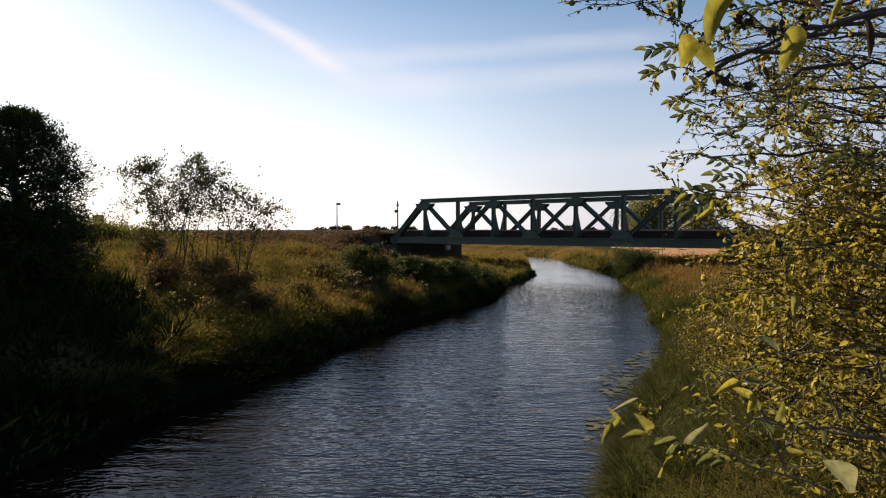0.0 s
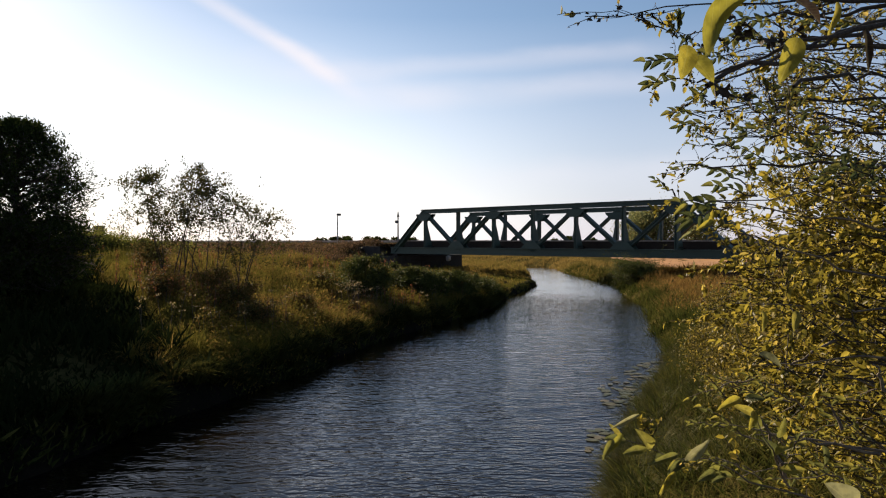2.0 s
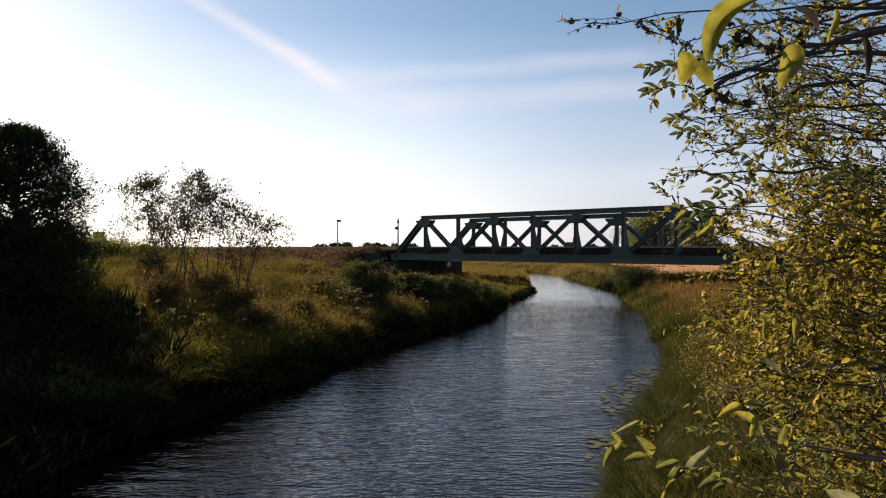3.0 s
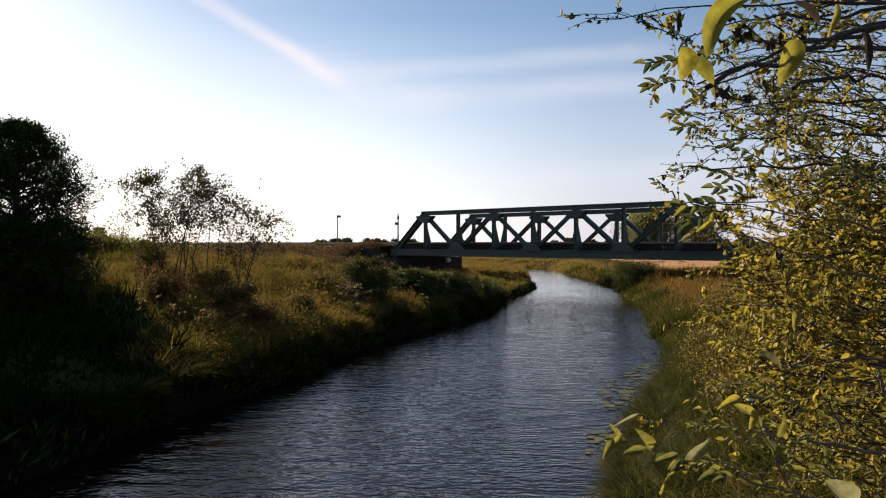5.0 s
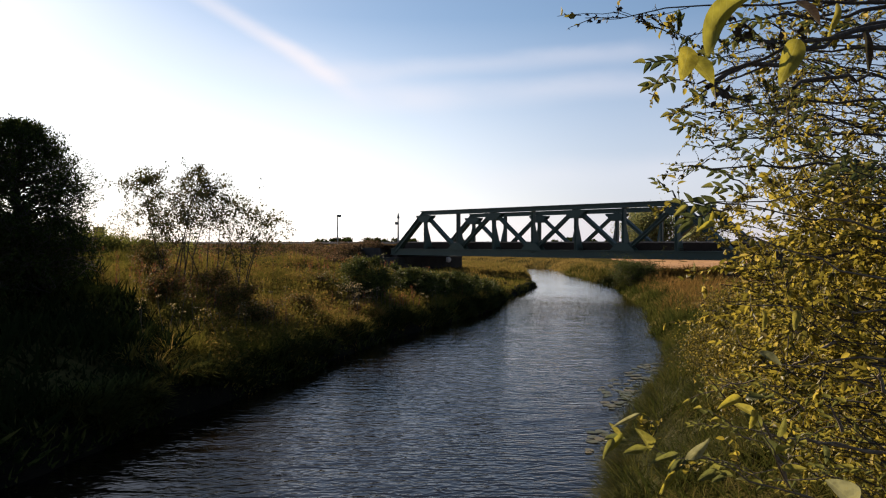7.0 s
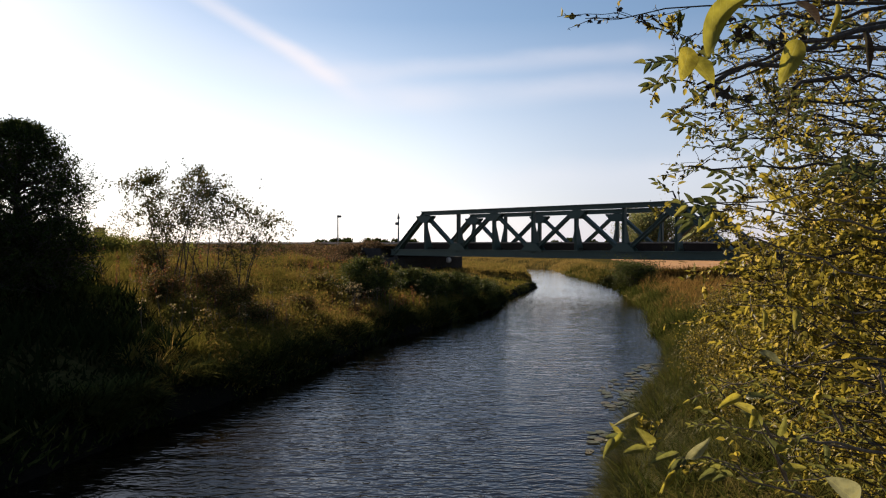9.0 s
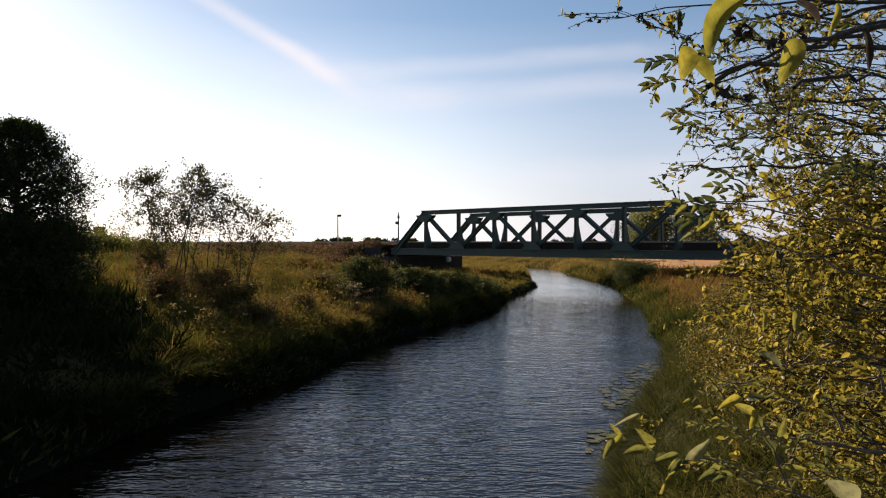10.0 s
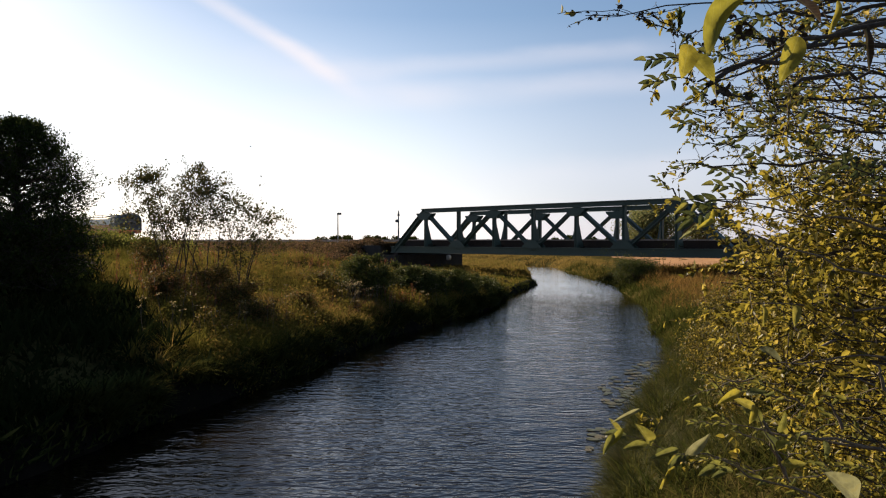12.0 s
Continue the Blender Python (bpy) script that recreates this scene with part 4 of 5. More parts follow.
def left_d(x, y):
    return np.interp(y, RIVER_Y, RIVER_L) - x


def right_d(x, y):
    return x - np.interp(y, RIVER_Y, RIVER_R)


def build_bank_shade():
    """Near-black strip laid on the far bank's steep face, standing for its shade."""
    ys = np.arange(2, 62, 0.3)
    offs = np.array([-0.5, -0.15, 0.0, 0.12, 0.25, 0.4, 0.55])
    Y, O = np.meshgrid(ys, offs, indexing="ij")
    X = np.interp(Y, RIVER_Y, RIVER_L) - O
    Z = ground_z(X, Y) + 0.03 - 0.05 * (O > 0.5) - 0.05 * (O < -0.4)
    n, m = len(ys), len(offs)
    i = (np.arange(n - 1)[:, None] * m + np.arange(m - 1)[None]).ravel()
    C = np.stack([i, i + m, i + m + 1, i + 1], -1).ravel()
    me = fast_mesh("bank_shade_strip", np.stack([X, Y, Z], -1).reshape(-1, 3), C, np.full(len(i), 4), M_BANK_SHADE, True)
    tagged(new("bank_shade_strip", me), "near-black strip painted as shade on the far bank's steep face", "river bank", kind="structure")


build_bank_shade()


def herb_tussocks():
    """Domes of small leaves, close enough to shade their own near sides."""
    r = np.random.default_rng(14)
    P, size = [], []
    for k in range(760):
        y = r.uniform(9, 34)
        x = np.interp(y, RIVER_Y, RIVER_L) - 0.3 - 9.0 * r.random() ** 1.6
        if (x + 9.3) * 0.79 + (y - 19.0) * 0.61 < 0.2:
            continue
        rad, n = r.uniform(0.16, 0.5), int(r.uniform(110, 240))
        hgt = rad * r.uniform(0.8, 1.5)
        a, q, f = r.uniform(0, 6.28, n), r.random(n) ** 0.5, r.random(n) ** 0.45
        px, py = x + np.cos(a) * q * rad, y + np.sin(a) * q * rad
        P.append(np.stack([px, py, ground_z(px, py) + hgt * f * np.sqrt(1.02 - q * q)], -1))
        size.append(np.full(n, r.uniform(0.03, 0.07)))
    P, size = np.concatenate(P), np.concatenate(size)
    n = len(P)
    size = size * r.uniform(0.7, 1.4, n)
    me = spread("herb_tussocks", P, r.normal(0, 1, (n, 3)) + [0, 0, 0.4], r.normal(0, 0.7, (n, 3)) + [0, 0, 1], size, size * 0.5, M_HERB, CHIP, CHIP_FACES)
    tagged(new("herb_tussocks", me), "bushy tussocks of olive and russet meadow herbs", "herbs", kind="stuff")


herb_tussocks()
ARCH = np.array([(0, 0.5, 0), (0, -0.5, 0), (0.35, 0.48, 0.07), (0.35, -0.48, 0.07), (0.68, 0.36, 0.28), (0.68, -0.36, 0.28), (0.86, 0, 0.58)])
ARCH_FACES = [(0, 1, 3, 2), (2, 3, 5, 4), (4, 5, 6)]


def fountains(name, spots, blades, width, mat, label, r):
    """Tufts of long blades that rise from one foot and arch outwards: spots are x, y, height."""
    P, D, U, L = [], [], [], []
    for x, y, h in spots:
        a = r.uniform(0, 2 * np.pi, blades)
        out = np.stack([np.cos(a), np.sin(a), np.zeros(blades)], -1)
        tilt = r.uniform(0.1, 1.0, blades)[:, None]
        foot = np.stack([np.full(blades, x), np.full(blades, y), np.full(blades, float(ground_z(x, y)) - 0.04)], -1) + out * r.uniform(0, 0.30 * h, (blades, 1))
        P.append(foot)
        D.append(out * tilt + np.array([0, 0, 1.0]))
        U.append(out - np.array([0, 0, 0.6]))
        L.append(h * r.uniform(0.65, 1.25, blades))
    P, D, U, L = (np.concatenate(v) for v in (P, D, U, L))
    me = spread(name, P, D, U, L, r.uniform(*width, len(P)), mat, ARCH, ARCH_FACES)
    tagged(new(name, me), label, "grass", kind="stuff")


def bank_fountains():
    r = np.random.default_rng(61)
    edge, lip = [], []
    for k in range(190):
        y = 9.0 + 24 * r.random() ** 1.15
        swell = 0.5 + 0.5 * math.sin(y * 2.1) * math.sin(y * 0.83 + 1.0)
        edge.append((np.interp(y, RIVER_Y, RIVER_L) - r.uniform(0.12, 0.5), y, r.uniform(0.20, 0.34) + 0.22 * swell))
    for k in range(130):
        y = r.uniform(11, 30)
        lip.append((np.interp(y, RIVER_Y, RIVER_L) - r.uniform(0.38, 1.6), y, r.uniform(0.3, 0.55)))
    fountains("sedge_tussocks", edge, 140, (0.013, 0.028), M_SHADE_SEDGE, "tall sedge tussocks arching over the water, coloured dark for shade", r)
    fountains("grass_tussocks", lip, 110, (0.008, 0.016), M_GRASS, "arching tufts of sunlit yellow-green grass", r)


bank_fountains()


def sorrel():
    """Upright russet seed spikes in loose stands."""
    r = np.random.default_rng(63)
    root = tagged(new("sorrel"), "russet dry sorrel spikes standing in the grass", "weeds", kind="stuff")
    stalks, P = [], []
    for cx, cy, n, sp in ((-1.25, 20.6, 26, 0.35), (-0.7, 21.6, 18, 0.35), (-5.2, 15.6, 40, 0.7), (-6.2, 16.6, 24, 0.6), (-3.9, 24.5, 40, 1.2), (-2.9, 27.5, 40, 1.2), (-0.1, 25.6, 14, 0.4), (-7.5, 22.0, 40, 1.6)):
        for k in range(n):
            x, y = cx + r.normal(0, sp), cy + r.normal(0, sp)
            if left_d(x, y) < 0.35:
                continue
            z, h = float(ground_z(x, y)), r.uniform(0.45, 0.85)
            foot, top = np.array([x, y, z]), np.array([x + r.normal(0, 0.07), y + r.normal(0, 0.07), z + h])
            stalks.append((bend(foot, top, 0, 0.008, 4, r), np.linspace(0.006, 0.003, 4)))
            f = r.uniform(0.5, 1.02, (26, 1))
            P.append(foot + (top - foot) * f + r.normal(0, 0.016, (26, 3)))
    P = np.concatenate(P)
    n = len(P)
    size = r.uniform(0.02, 0.04, n)
    under("stalk", tubes("stalk", stalks, M_BARK_PALE, 3), root)["kind"] = "stuff"
    under("seed_spike", spread("seed_spike", P, r.normal(0, 0.6, (n, 3)) + [0, 0, 1], r.normal(0, 1, (n, 3)), size, size * 0.6, M_SORREL, CHIP, CHIP_FACES), root)["kind"] = "stuff"


R = np.random.default_rng(5)
sorrel()


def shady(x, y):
    """The ground where the trees' shadow falls; its plants are coloured near black."""
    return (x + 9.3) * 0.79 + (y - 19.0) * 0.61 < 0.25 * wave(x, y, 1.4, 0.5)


grass("bank_grass", 100000, (-22, 6), (6, 32), lambda x, y: (left_d(x, y) > 0.3) & (left_d(x, y) < 14) & ~shady(x, y), (0.14, 0.45), (0.009, 0.022), M_GRASS, "tall uneven green and straw-coloured grass on the bank", R, 0.5)
grass("nettles", 28000, (-16, -1), (3.5, 22), lambda x, y: (left_d(x, y) > 0.2) & shady(x, y), (0.25, 0.6), (0.03, 0.065), M_SHADE_WEED, "weeds coloured near black for the shadow of the trees", R, 0.6)
grass("lip_grass", 60000, (-8, 8), (4, 45), lambda x, y: (left_d(x, y) > -0.08) & (left_d(x, y) < 0.3), (0.1, 0.28), (0.02, 0.05), M_SHADE_SEDGE, "rank sedge hanging over the water, coloured dark for the bank's shade", R, 0.7)
grass("lip_herbs", 30000, (-7, 0), (3.5, 18), lambda x, y: (left_d(x, y) > -0.06) & (left_d(x, y) < 0.32), (0.08, 0.22), (0.015, 0.035), M_SHADE_WEED, "broad-leaved herbs coloured near black for the bank's shade", R, 1.0)
grass("lip_tufts", 26000, (-7, 6), (10, 36), lambda x, y: (left_d(x, y) > 0.15) & (left_d(x, y) < 0.7) & ~shady(x, y), (0.2, 0.45), (0.012, 0.028), M_GRASS, "drooping grass tufts on the lip of the bank", R, 1.0)
grass("meadow_grass", 32000, (-45, 10), (30, 75), lambda x, y: (left_d(x, y) > 0.3) & ((x < -4) | (y < 34) | (y > 53)), (0.2, 0.45), (0.03, 0.06), M_GRASS, "tall mixed meadow grass running to the railway", R)
grass("far_bank_grass", 32000, (0, 28), (44, 100), lambda x, y: (left_d(x, y) > 0.1) | ((right_d(x, y) > 0.1) & (right_d(x, y) < 3.5)), (0.15, 0.4), (0.025, 0.05), M_STRAW, "dry golden grass beyond the bridge", R)
grass("abutment_grass", 24000, (-5, 6), (29, 53), lambda x, y: left_d(x, y) > 0.3, (0.10, 0.25), (0.02, 0.045), M_GRASS, "short rough grass below the abutment", R)
verge = []
for k in range(170):
    vy = 6.2 + 10.5 * R.random() ** 1.3
    verge.append((np.interp(vy, RIVER_Y, RIVER_R) + 0.10 + 1.6 * R.random() ** 1.4, vy, R.uniform(0.20, 0.38)))
for k in range(50):
    vy = R.uniform(5.8, 9.0)
    verge.append((np.interp(vy, RIVER_Y, RIVER_R) + R.uniform(-0.02, 0.2), vy, R.uniform(0.22, 0.36)))
fountains("drooping_grass", verge, 150, (0.004, 0.009), M_VERGE, "long fine olive grass arching down to the water", R)
grass("verge_grass", 42000, (0, 9), (3, 20), lambda x, y: (right_d(x, y) > 0.04) & (right_d(x, y) < 4.5), (0.2, 0.5), (0.005, 0.012), M_GRASS_R, "lush green and brown grass drooping to the water", R, 0.9)
grass("edge_grass", 26000, (3, 14), (16, 60), lambda x, y: (right_d(x, y) > -0.1) & (right_d(x, y) < 1.3), (0.2, 0.5), (0.015, 0.03), M_GRASS_R, "rank green grass at the edge of the water", R, 0.7)
grass("verge_grass", 24000, (3, 30), (18, 45), lambda x, y: (right_d(x, y) > 0.0) & ((right_d(x, y) < 1.0 + 0.4 * wave(x, y, 0.9, 1.0)) | (y < 21)) & (right_d(x, y) < 14), (0.15, 0.36), (0.012, 0.03), M_GRASS_R, "green and yellowed grass along the water", R, 0.5)

grass("dry_verge_grass", 34000, (7, 24), (21, 46), lambda x, y: (right_d(x, y) > 0.7 + 0.4 * wave(x, y, 0.9, 1.0)) & (right_d(x, y) < 12), (0.2, 0.5), (0.012, 0.03), M_RUSSET, "russet and straw-coloured grass behind the water's edge", R, 0.5)
grass("standing_grass", 9000, (-5, 10), (-6, 3.2), lambda x, y: right_d(x, y) > 0.05, (0.15, 0.4), (0.006, 0.014), M_GRASS_R, "rough green grass on the near bank", R, 0.6)

# ---- willow beside the camera ----
WR = np.random.default_rng(21)


swaying = []


def build_willow():
    root = tagged(new("willow"), "spreading willow bush with thin branches and yellow-green leaves", "tree")
    stem = np.array([2.3, 1.9, float(ground_z(2.3, 1.9))])
    wood, twigs = [], []
    near_shapes = [mesh_of("leaf", LEAF_FINE * np.array((1, wd, cv)), LEAF_FINE_FACES, M_WILLOW_BIG, True) for wd, cv in ((0.5, 0.8), (0.62, 1.2), (0.42, 0.5))]

    def spine(a, b, r0, sag, leafiness, twig_len, n=9):
        line = bend(a, b, sag, 0.012 * np.linalg.norm(np.subtract(b, a)), n, WR)
        length = np.linalg.norm(line[-1] - line[0])
        main = unit(line[-1] - line[0])
        count = int(length * 9)
        for k in range(count):
            f = WR.uniform(0.15, 1.0)
            i = min(n - 2, int(f * (n - 1)))
            s = line[i] + (line[i + 1] - line[i]) * (f * (n - 1) - i)
            d = unit(main * WR.uniform(0.3, 1.0) + WR.normal(0, 0.6, 3))
            L = twig_len * WR.uniform(0.35, 1.1)
            e = s + d * L
            tw = bend(s, e, 0.02 * L, 0.03 * L, 5, WR)
            wood.append((tw, np.linspace(r0 * 0.3, 0.0009, 5)))
            twigs.append((s, e, leafiness))
            for j in range(2):
                g = WR.uniform(0.3, 0.9)
                s2 = s + (e - s) * g
                e2 = s2 + unit(d + WR.normal(0, 0.6, 3)) * L * 0.55
                wood.append((bend(s2, e2, 0, 0.02 * L, 4, WR), np.linspace(0.0016, 0.0007, 4)))
                twigs.append((s2, e2, leafiness))
        return line, np.linspace(r0, r0 * 0.25, n)

    # limbs reaching over the water, the upper ones barer
    limbs_a = (
        ((0.638, 0.950, 2.807), (0.282, 0.820, 2.676), 0.0042, 0, 0.3, 0.06),
        ((1.189, 2.000, 3.182), (0.365, 1.900, 3.077), 0.004, 0, 0.1, 0.14),
        ((1.097, 2.000, 3.128), (0.598, 1.900, 3.024), 0.004, 0.01, 0.4, 0.16),
        ((1.037, 1.700, 3.008), (0.536, 1.500, 2.817), 0.006, 0.01, 0.6, 0.2),
        ((1.574, 2.400, 3.162), (0.627, 2.300, 3.060), 0.004, 0, 0.6, 0.14),
        ((1.443, 2.200, 2.921), (0.694, 2.100, 2.862), 0.005, 0.02, 0.7, 0.2),
        ((1.509, 2.300, 2.817), (0.799, 2.200, 2.803), 0.005, 0.02, 0.6, 0.22),
        ((1.443, 2.200, 2.719), (0.794, 2.200, 2.719), 0.007, 0.01, 0.6, 0.22),
    )
    limbs_b = (
        ((1.312, 2.000, 2.515), (0.751, 1.900, 2.602), 0.008, 0, 0.6, 0.2),
        ((1.246, 1.900, 2.616), (0.531, 1.750, 2.594), 0.005, 0, 0.5, 0.12),
        ((1.181, 1.800, 2.376), (0.577, 1.650, 2.538), 0.006, 0, 0.6, 0.14),
        ((0.832, 1.400, 2.103), (0.575, 1.350, 2.153), 0.006, 0, 0.4, 0.12),
        ((0.800, 1.500, 1.960), (0.330, 1.400, 2.133), 0.004, 0.01, 0.6, 0.1),
        ((0.566, 1.200, 2.105), (0.464, 1.100, 2.256), 0.003, 0, 0.25, 0.06),
        ((1.050, 1.600, 2.341), (0.582, 1.500, 2.374), 0.005, 0.01, 0.6, 0.15),
        ((1.050, 1.600, 2.243), (0.639, 1.500, 2.247), 0.005, 0.01, 0.5, 0.15),
    )
    limbs_c = (
        ((1.376, 2.200, 3.208), (1.000, 2.150, 3.124), 0.008, 0.01, 0.9, 0.2),
        ((1.420, 2.200, 3.205), (1.072, 2.150, 3.190), 0.009, 0.01, 0.9, 0.2),
        ((1.376, 2.200, 3.073), (1.060, 2.150, 3.050), 0.007, 0.01, 0.9, 0.2),
        ((1.500, 2.500, 3.330), (1.150, 2.450, 3.250), 0.007, 0.01, 0.9, 0.2),
    )
    for a, b, r0, sag, lf, tl in limbs_a + limbs_b + limbs_c:
        low_limb = (a, b, r0, sag, lf, tl) in limbs_b
        ob = under("branch", tubes("branch", [spine(a, b, r0 * (0.6 if low_limb else 1.0), sag, lf, tl)], M_BARK_PALE if low_limb else M_BARK, 7), root)
        if b[2] < 2.3 and b[1] < 1.45:
            swaying.append(ob)
            pa, pb = np.array(a), np.array(b)
            for k in range(15 if b[0] < 0.4 else 5):
                f = WR.uniform(0.25, 1.0)
                p = pa + (pb - pa) * f
                al = unit(unit(pb - pa) * WR.uniform(0.2, 1.0) + np.array([WR.normal(0, 0.4), WR.normal(0, 0.4), WR.normal(0.05, 0.55)]))
                sd = unit(np.cross(np.array([WR.normal(0, 0.3), -1.0, WR.uniform(0.2, 1.0)]), al))
                m = Matrix((al, sd, np.cross(al, sd))).transposed().to_4x4()
                m.translation = p
                under("leaf", near_shapes[k % 3], ob, m=m @ Matrix.Scale(WR.uniform(0.026, 0.05), 4))
    for a, b, ra, rb in (((1.037, 1.700, 3.012), (0.536, 1.500, 2.815), 0.0035, 0.0058), ((1.000, 1.650, 2.860), (0.740, 1.560, 2.826), 0.003, 0.0045)):
        under("branch", tubes("branch", [(bend(a, b, 0.012, 0.008, 10, WR), np.linspace(ra, rb, 10))], M_BARK, 8), root, "thick broken dark branch")
    # leafy sprigs at the outer ends, leaves set alternately along each
    sprigs = (((0.587, 1.75, 2.926), (0.469, 1.71, 2.917), 0.034),
              ((0.586, 1.75, 2.881), (0.476, 1.71, 2.867), 0.034),
              ((0.707, 2.0, 2.834), (0.601, 1.96, 2.845), 0.034),
              ((0.733, 2.0, 2.819), (0.625, 1.96, 2.806), 0.03),
              ((0.603, 1.9, 3.021), (0.593, 1.86, 3.064), 0.03),
              ((0.837, 2.0, 2.803), (0.784, 1.96, 2.788), 0.03),
              ((0.708, 1.9, 2.908), (0.629, 1.86, 2.863), 0.028),
              ((0.751, 1.9, 2.951), (0.664, 1.86, 2.977), 0.026),
              ((0.649, 1.9, 3.039), (0.6, 1.86, 2.992), 0.026),
              ((0.837, 2.0, 3.067), (0.76, 1.96, 3.033), 0.026))
    tips = (((0.593, 1.5, 2.578), (0.474, 1.47, 2.577), 0.034),
              ((0.582, 1.5, 2.569), (0.485, 1.47, 2.543), 0.036),
              ((0.602, 1.6, 2.659), (0.488, 1.57, 2.656), 0.016),
              ((0.671, 1.7, 2.714), (0.559, 1.67, 2.72), 0.014),
              ((0.623, 1.7, 2.727), (0.571, 1.67, 2.742), 0.012),
              ((0.504, 1.6, 2.597), (0.452, 1.57, 2.63), 0.018),
              ((0.698, 1.7, 2.63), (0.603, 1.67, 2.666), 0.026),
              ((0.724, 1.7, 2.604), (0.612, 1.67, 2.628), 0.028),
              ((0.822, 1.8, 2.679), (0.709, 1.76, 2.723), 0.028),
              ((0.897, 1.9, 2.762), (0.778, 1.86, 2.792), 0.028))
    sprig_shapes = [mesh_of("leaf", LEAF_FINE * np.array((1, wd, cv)), LEAF_FINE_FACES, M_SPRIG, True) for wd, cv in ((0.55, 0.9), (0.45, 0.5), (0.62, 1.3))]
    loose = []
    for k in range(34):
        d = WR.uniform(1.7, 2.2)
        e = np.array([WR.uniform(0.35, 0.60) * d, d, EYE_Z + WR.uniform(0.08, 0.31) * d])
        loose.append((tuple(e + np.array([WR.uniform(0.05, 0.12), WR.uniform(-0.03, 0.03), WR.normal(0, 0.04)])), tuple(e), WR.uniform(0.018, 0.028)))
    for k in range(44):                                  # low shoots before the grass
        d = WR.uniform(1.5, 2.3)
        e = np.array([(0.33 + 0.24 * WR.random() ** 0.8) * d, d, EYE_Z - WR.uniform(0.18, 0.33) * d])
        loose.append((tuple(e + np.array([WR.uniform(0.08, 0.18), WR.uniform(-0.03, 0.03), WR.normal(-0.03, 0.04)])), tuple(e), WR.uniform(0.014, 0.025)))
    bright_shapes = [mesh_of("leaf", LEAF_FINE * np.array((1, wd, cv)), LEAF_FINE_FACES, M_WILLOW_BIG, True) for wd, cv in ((0.55, 0.9), (0.45, 0.5), (0.62, 1.3))]
    for a, b, size in sprigs + tips + tuple(loose):
        a, b = np.array(a), np.array(b)
        line = bend(a, b, 0.004, 0.003, 6, WR)
        ob = under("twig", tubes("twig", [(line, np.linspace(0.0020, 0.0008, 6))], M_BARK if b[2] > 2.3 else M_BARK_PALE, 5), root)
        main, n = unit(b - a), 7
        for k in range(n):
            f = 0.35 + 0.65 * k / (n - 1)
            p = a + (b - a) * f
            turn = 0.0 if k == n - 1 else (0.85 if k % 2 else -0.85) * WR.uniform(0.6, 1.2)
            flat = unit(np.array([0.15 * WR.normal(), -1.0, WR.uniform(-0.2, 0.9)]))
            al = unit(main * math.cos(turn) + np.cross(flat, main) * math.sin(turn) + WR.normal(0, 0.2, 3))
            sd = unit(np.cross(flat, al))
            m = Matrix((al, sd, np.cross(al, sd))).transposed().to_4x4()
            m.translation = p
            under("leaf", (sprig_shapes if b[2] > 2.3 else bright_shapes)[k % 3], ob, m=m @ Matrix.Scale(size * WR.uniform(0.7, 1.1), 4))
    # the body of the bush
    for k in range(260):
        y = WR.uniform(2.6, 5.6)
        rise = WR.uniform(-0.30, 0.34) if k % 3 else WR.uniform(-0.26, 0.0)
        edge = np.interp(rise, [-0.30, -0.2, -0.13, -0.05, 0.0, 0.05, 0.1, 0.18, 0.25, 0.34], [0.47, 0.43, 0.37, 0.35, 0.40, 0.40, 0.39, 0.37, 0.37, 0.38])
        u = edge + (0.66 - edge) * WR.random() ** 1.2
        b = np.array([u * y, y, EYE_Z + rise * y])
        a = b + np.array([WR.uniform(0.5, 1.2), WR.uniform(-0.4, 0.3), -WR.uniform(-0.1, 0.5)])
        wood.append(spine(a, b, 0.006, 0.03, 1.0 if rise < 0.09 else 0.45, 0.24))
    for k in range(38):                                  # the dense middle of the bush
        y = WR.uniform(2.4, 4.8)
        b = np.array([WR.uniform(0.44, 0.62) * y, y, EYE_Z + WR.uniform(-0.03, 0.085) * y])
        wood.append(spine(b + np.array([WR.uniform(0.4, 0.9), WR.uniform(-0.3, 0.3), -WR.uniform(0.0, 0.3)]), b, 0.005, 0.03, 1.0, 0.22))
    for k in range(24):
        y = WR.uniform(1.35, 2.3)
        b = np.array([WR.uniform(0.43, 0.63) * y, y, EYE_Z + WR.uniform(-0.34, -0.12) * y])
        wood.append(spine(b + np.array([WR.uniform(0.3, 0.6), WR.uniform(-0.2, 0.2), WR.uniform(-0.35, 0.0)]), b, 0.004, 0.02, 0.8, 0.14))
    for a, b in (((0.907, 1.450, 2.076), (0.620, 1.400, 2.133)), ((0.559, 1.200, 2.114), (0.495, 1.150, 2.225)), ((0.814, 1.500, 2.115), (0.775, 1.500, 2.176)), ((0.949, 1.500, 2.172), (0.823, 1.500, 2.226)), ((0.788, 1.300, 2.231), (0.758, 1.300, 2.283)), ((0.853, 1.600, 2.285), (0.749, 1.600, 2.224))):
        under("twig", tubes("twig", [(bend(a, b, 0.004, 0.003, 7, WR), np.linspace(0.0035, 0.0016, 7))], M_BARK_PALE, 6), root, "bare pale brown twig")
    for k in range(7):
        e = np.array([WR.uniform(1.9, 3.0), WR.uniform(1.6, 3.6), WR.uniform(2.4, 3.6)])
        s = stem + np.array([WR.normal(0, 0.12), WR.normal(0, 0.12), -0.1])
        wood.append((bend(s, e, 0, 0.05, 8, WR), np.linspace(0.035, 0.012, 8)))
    under("trunk", tubes("trunk", [(bend(stem - [0, 0, 0.2], stem + [0.05, 0.1, 2.4], 0, 0.03, 8, WR), np.linspace(0.07, 0.03, 8))], M_BARK, 8), root)
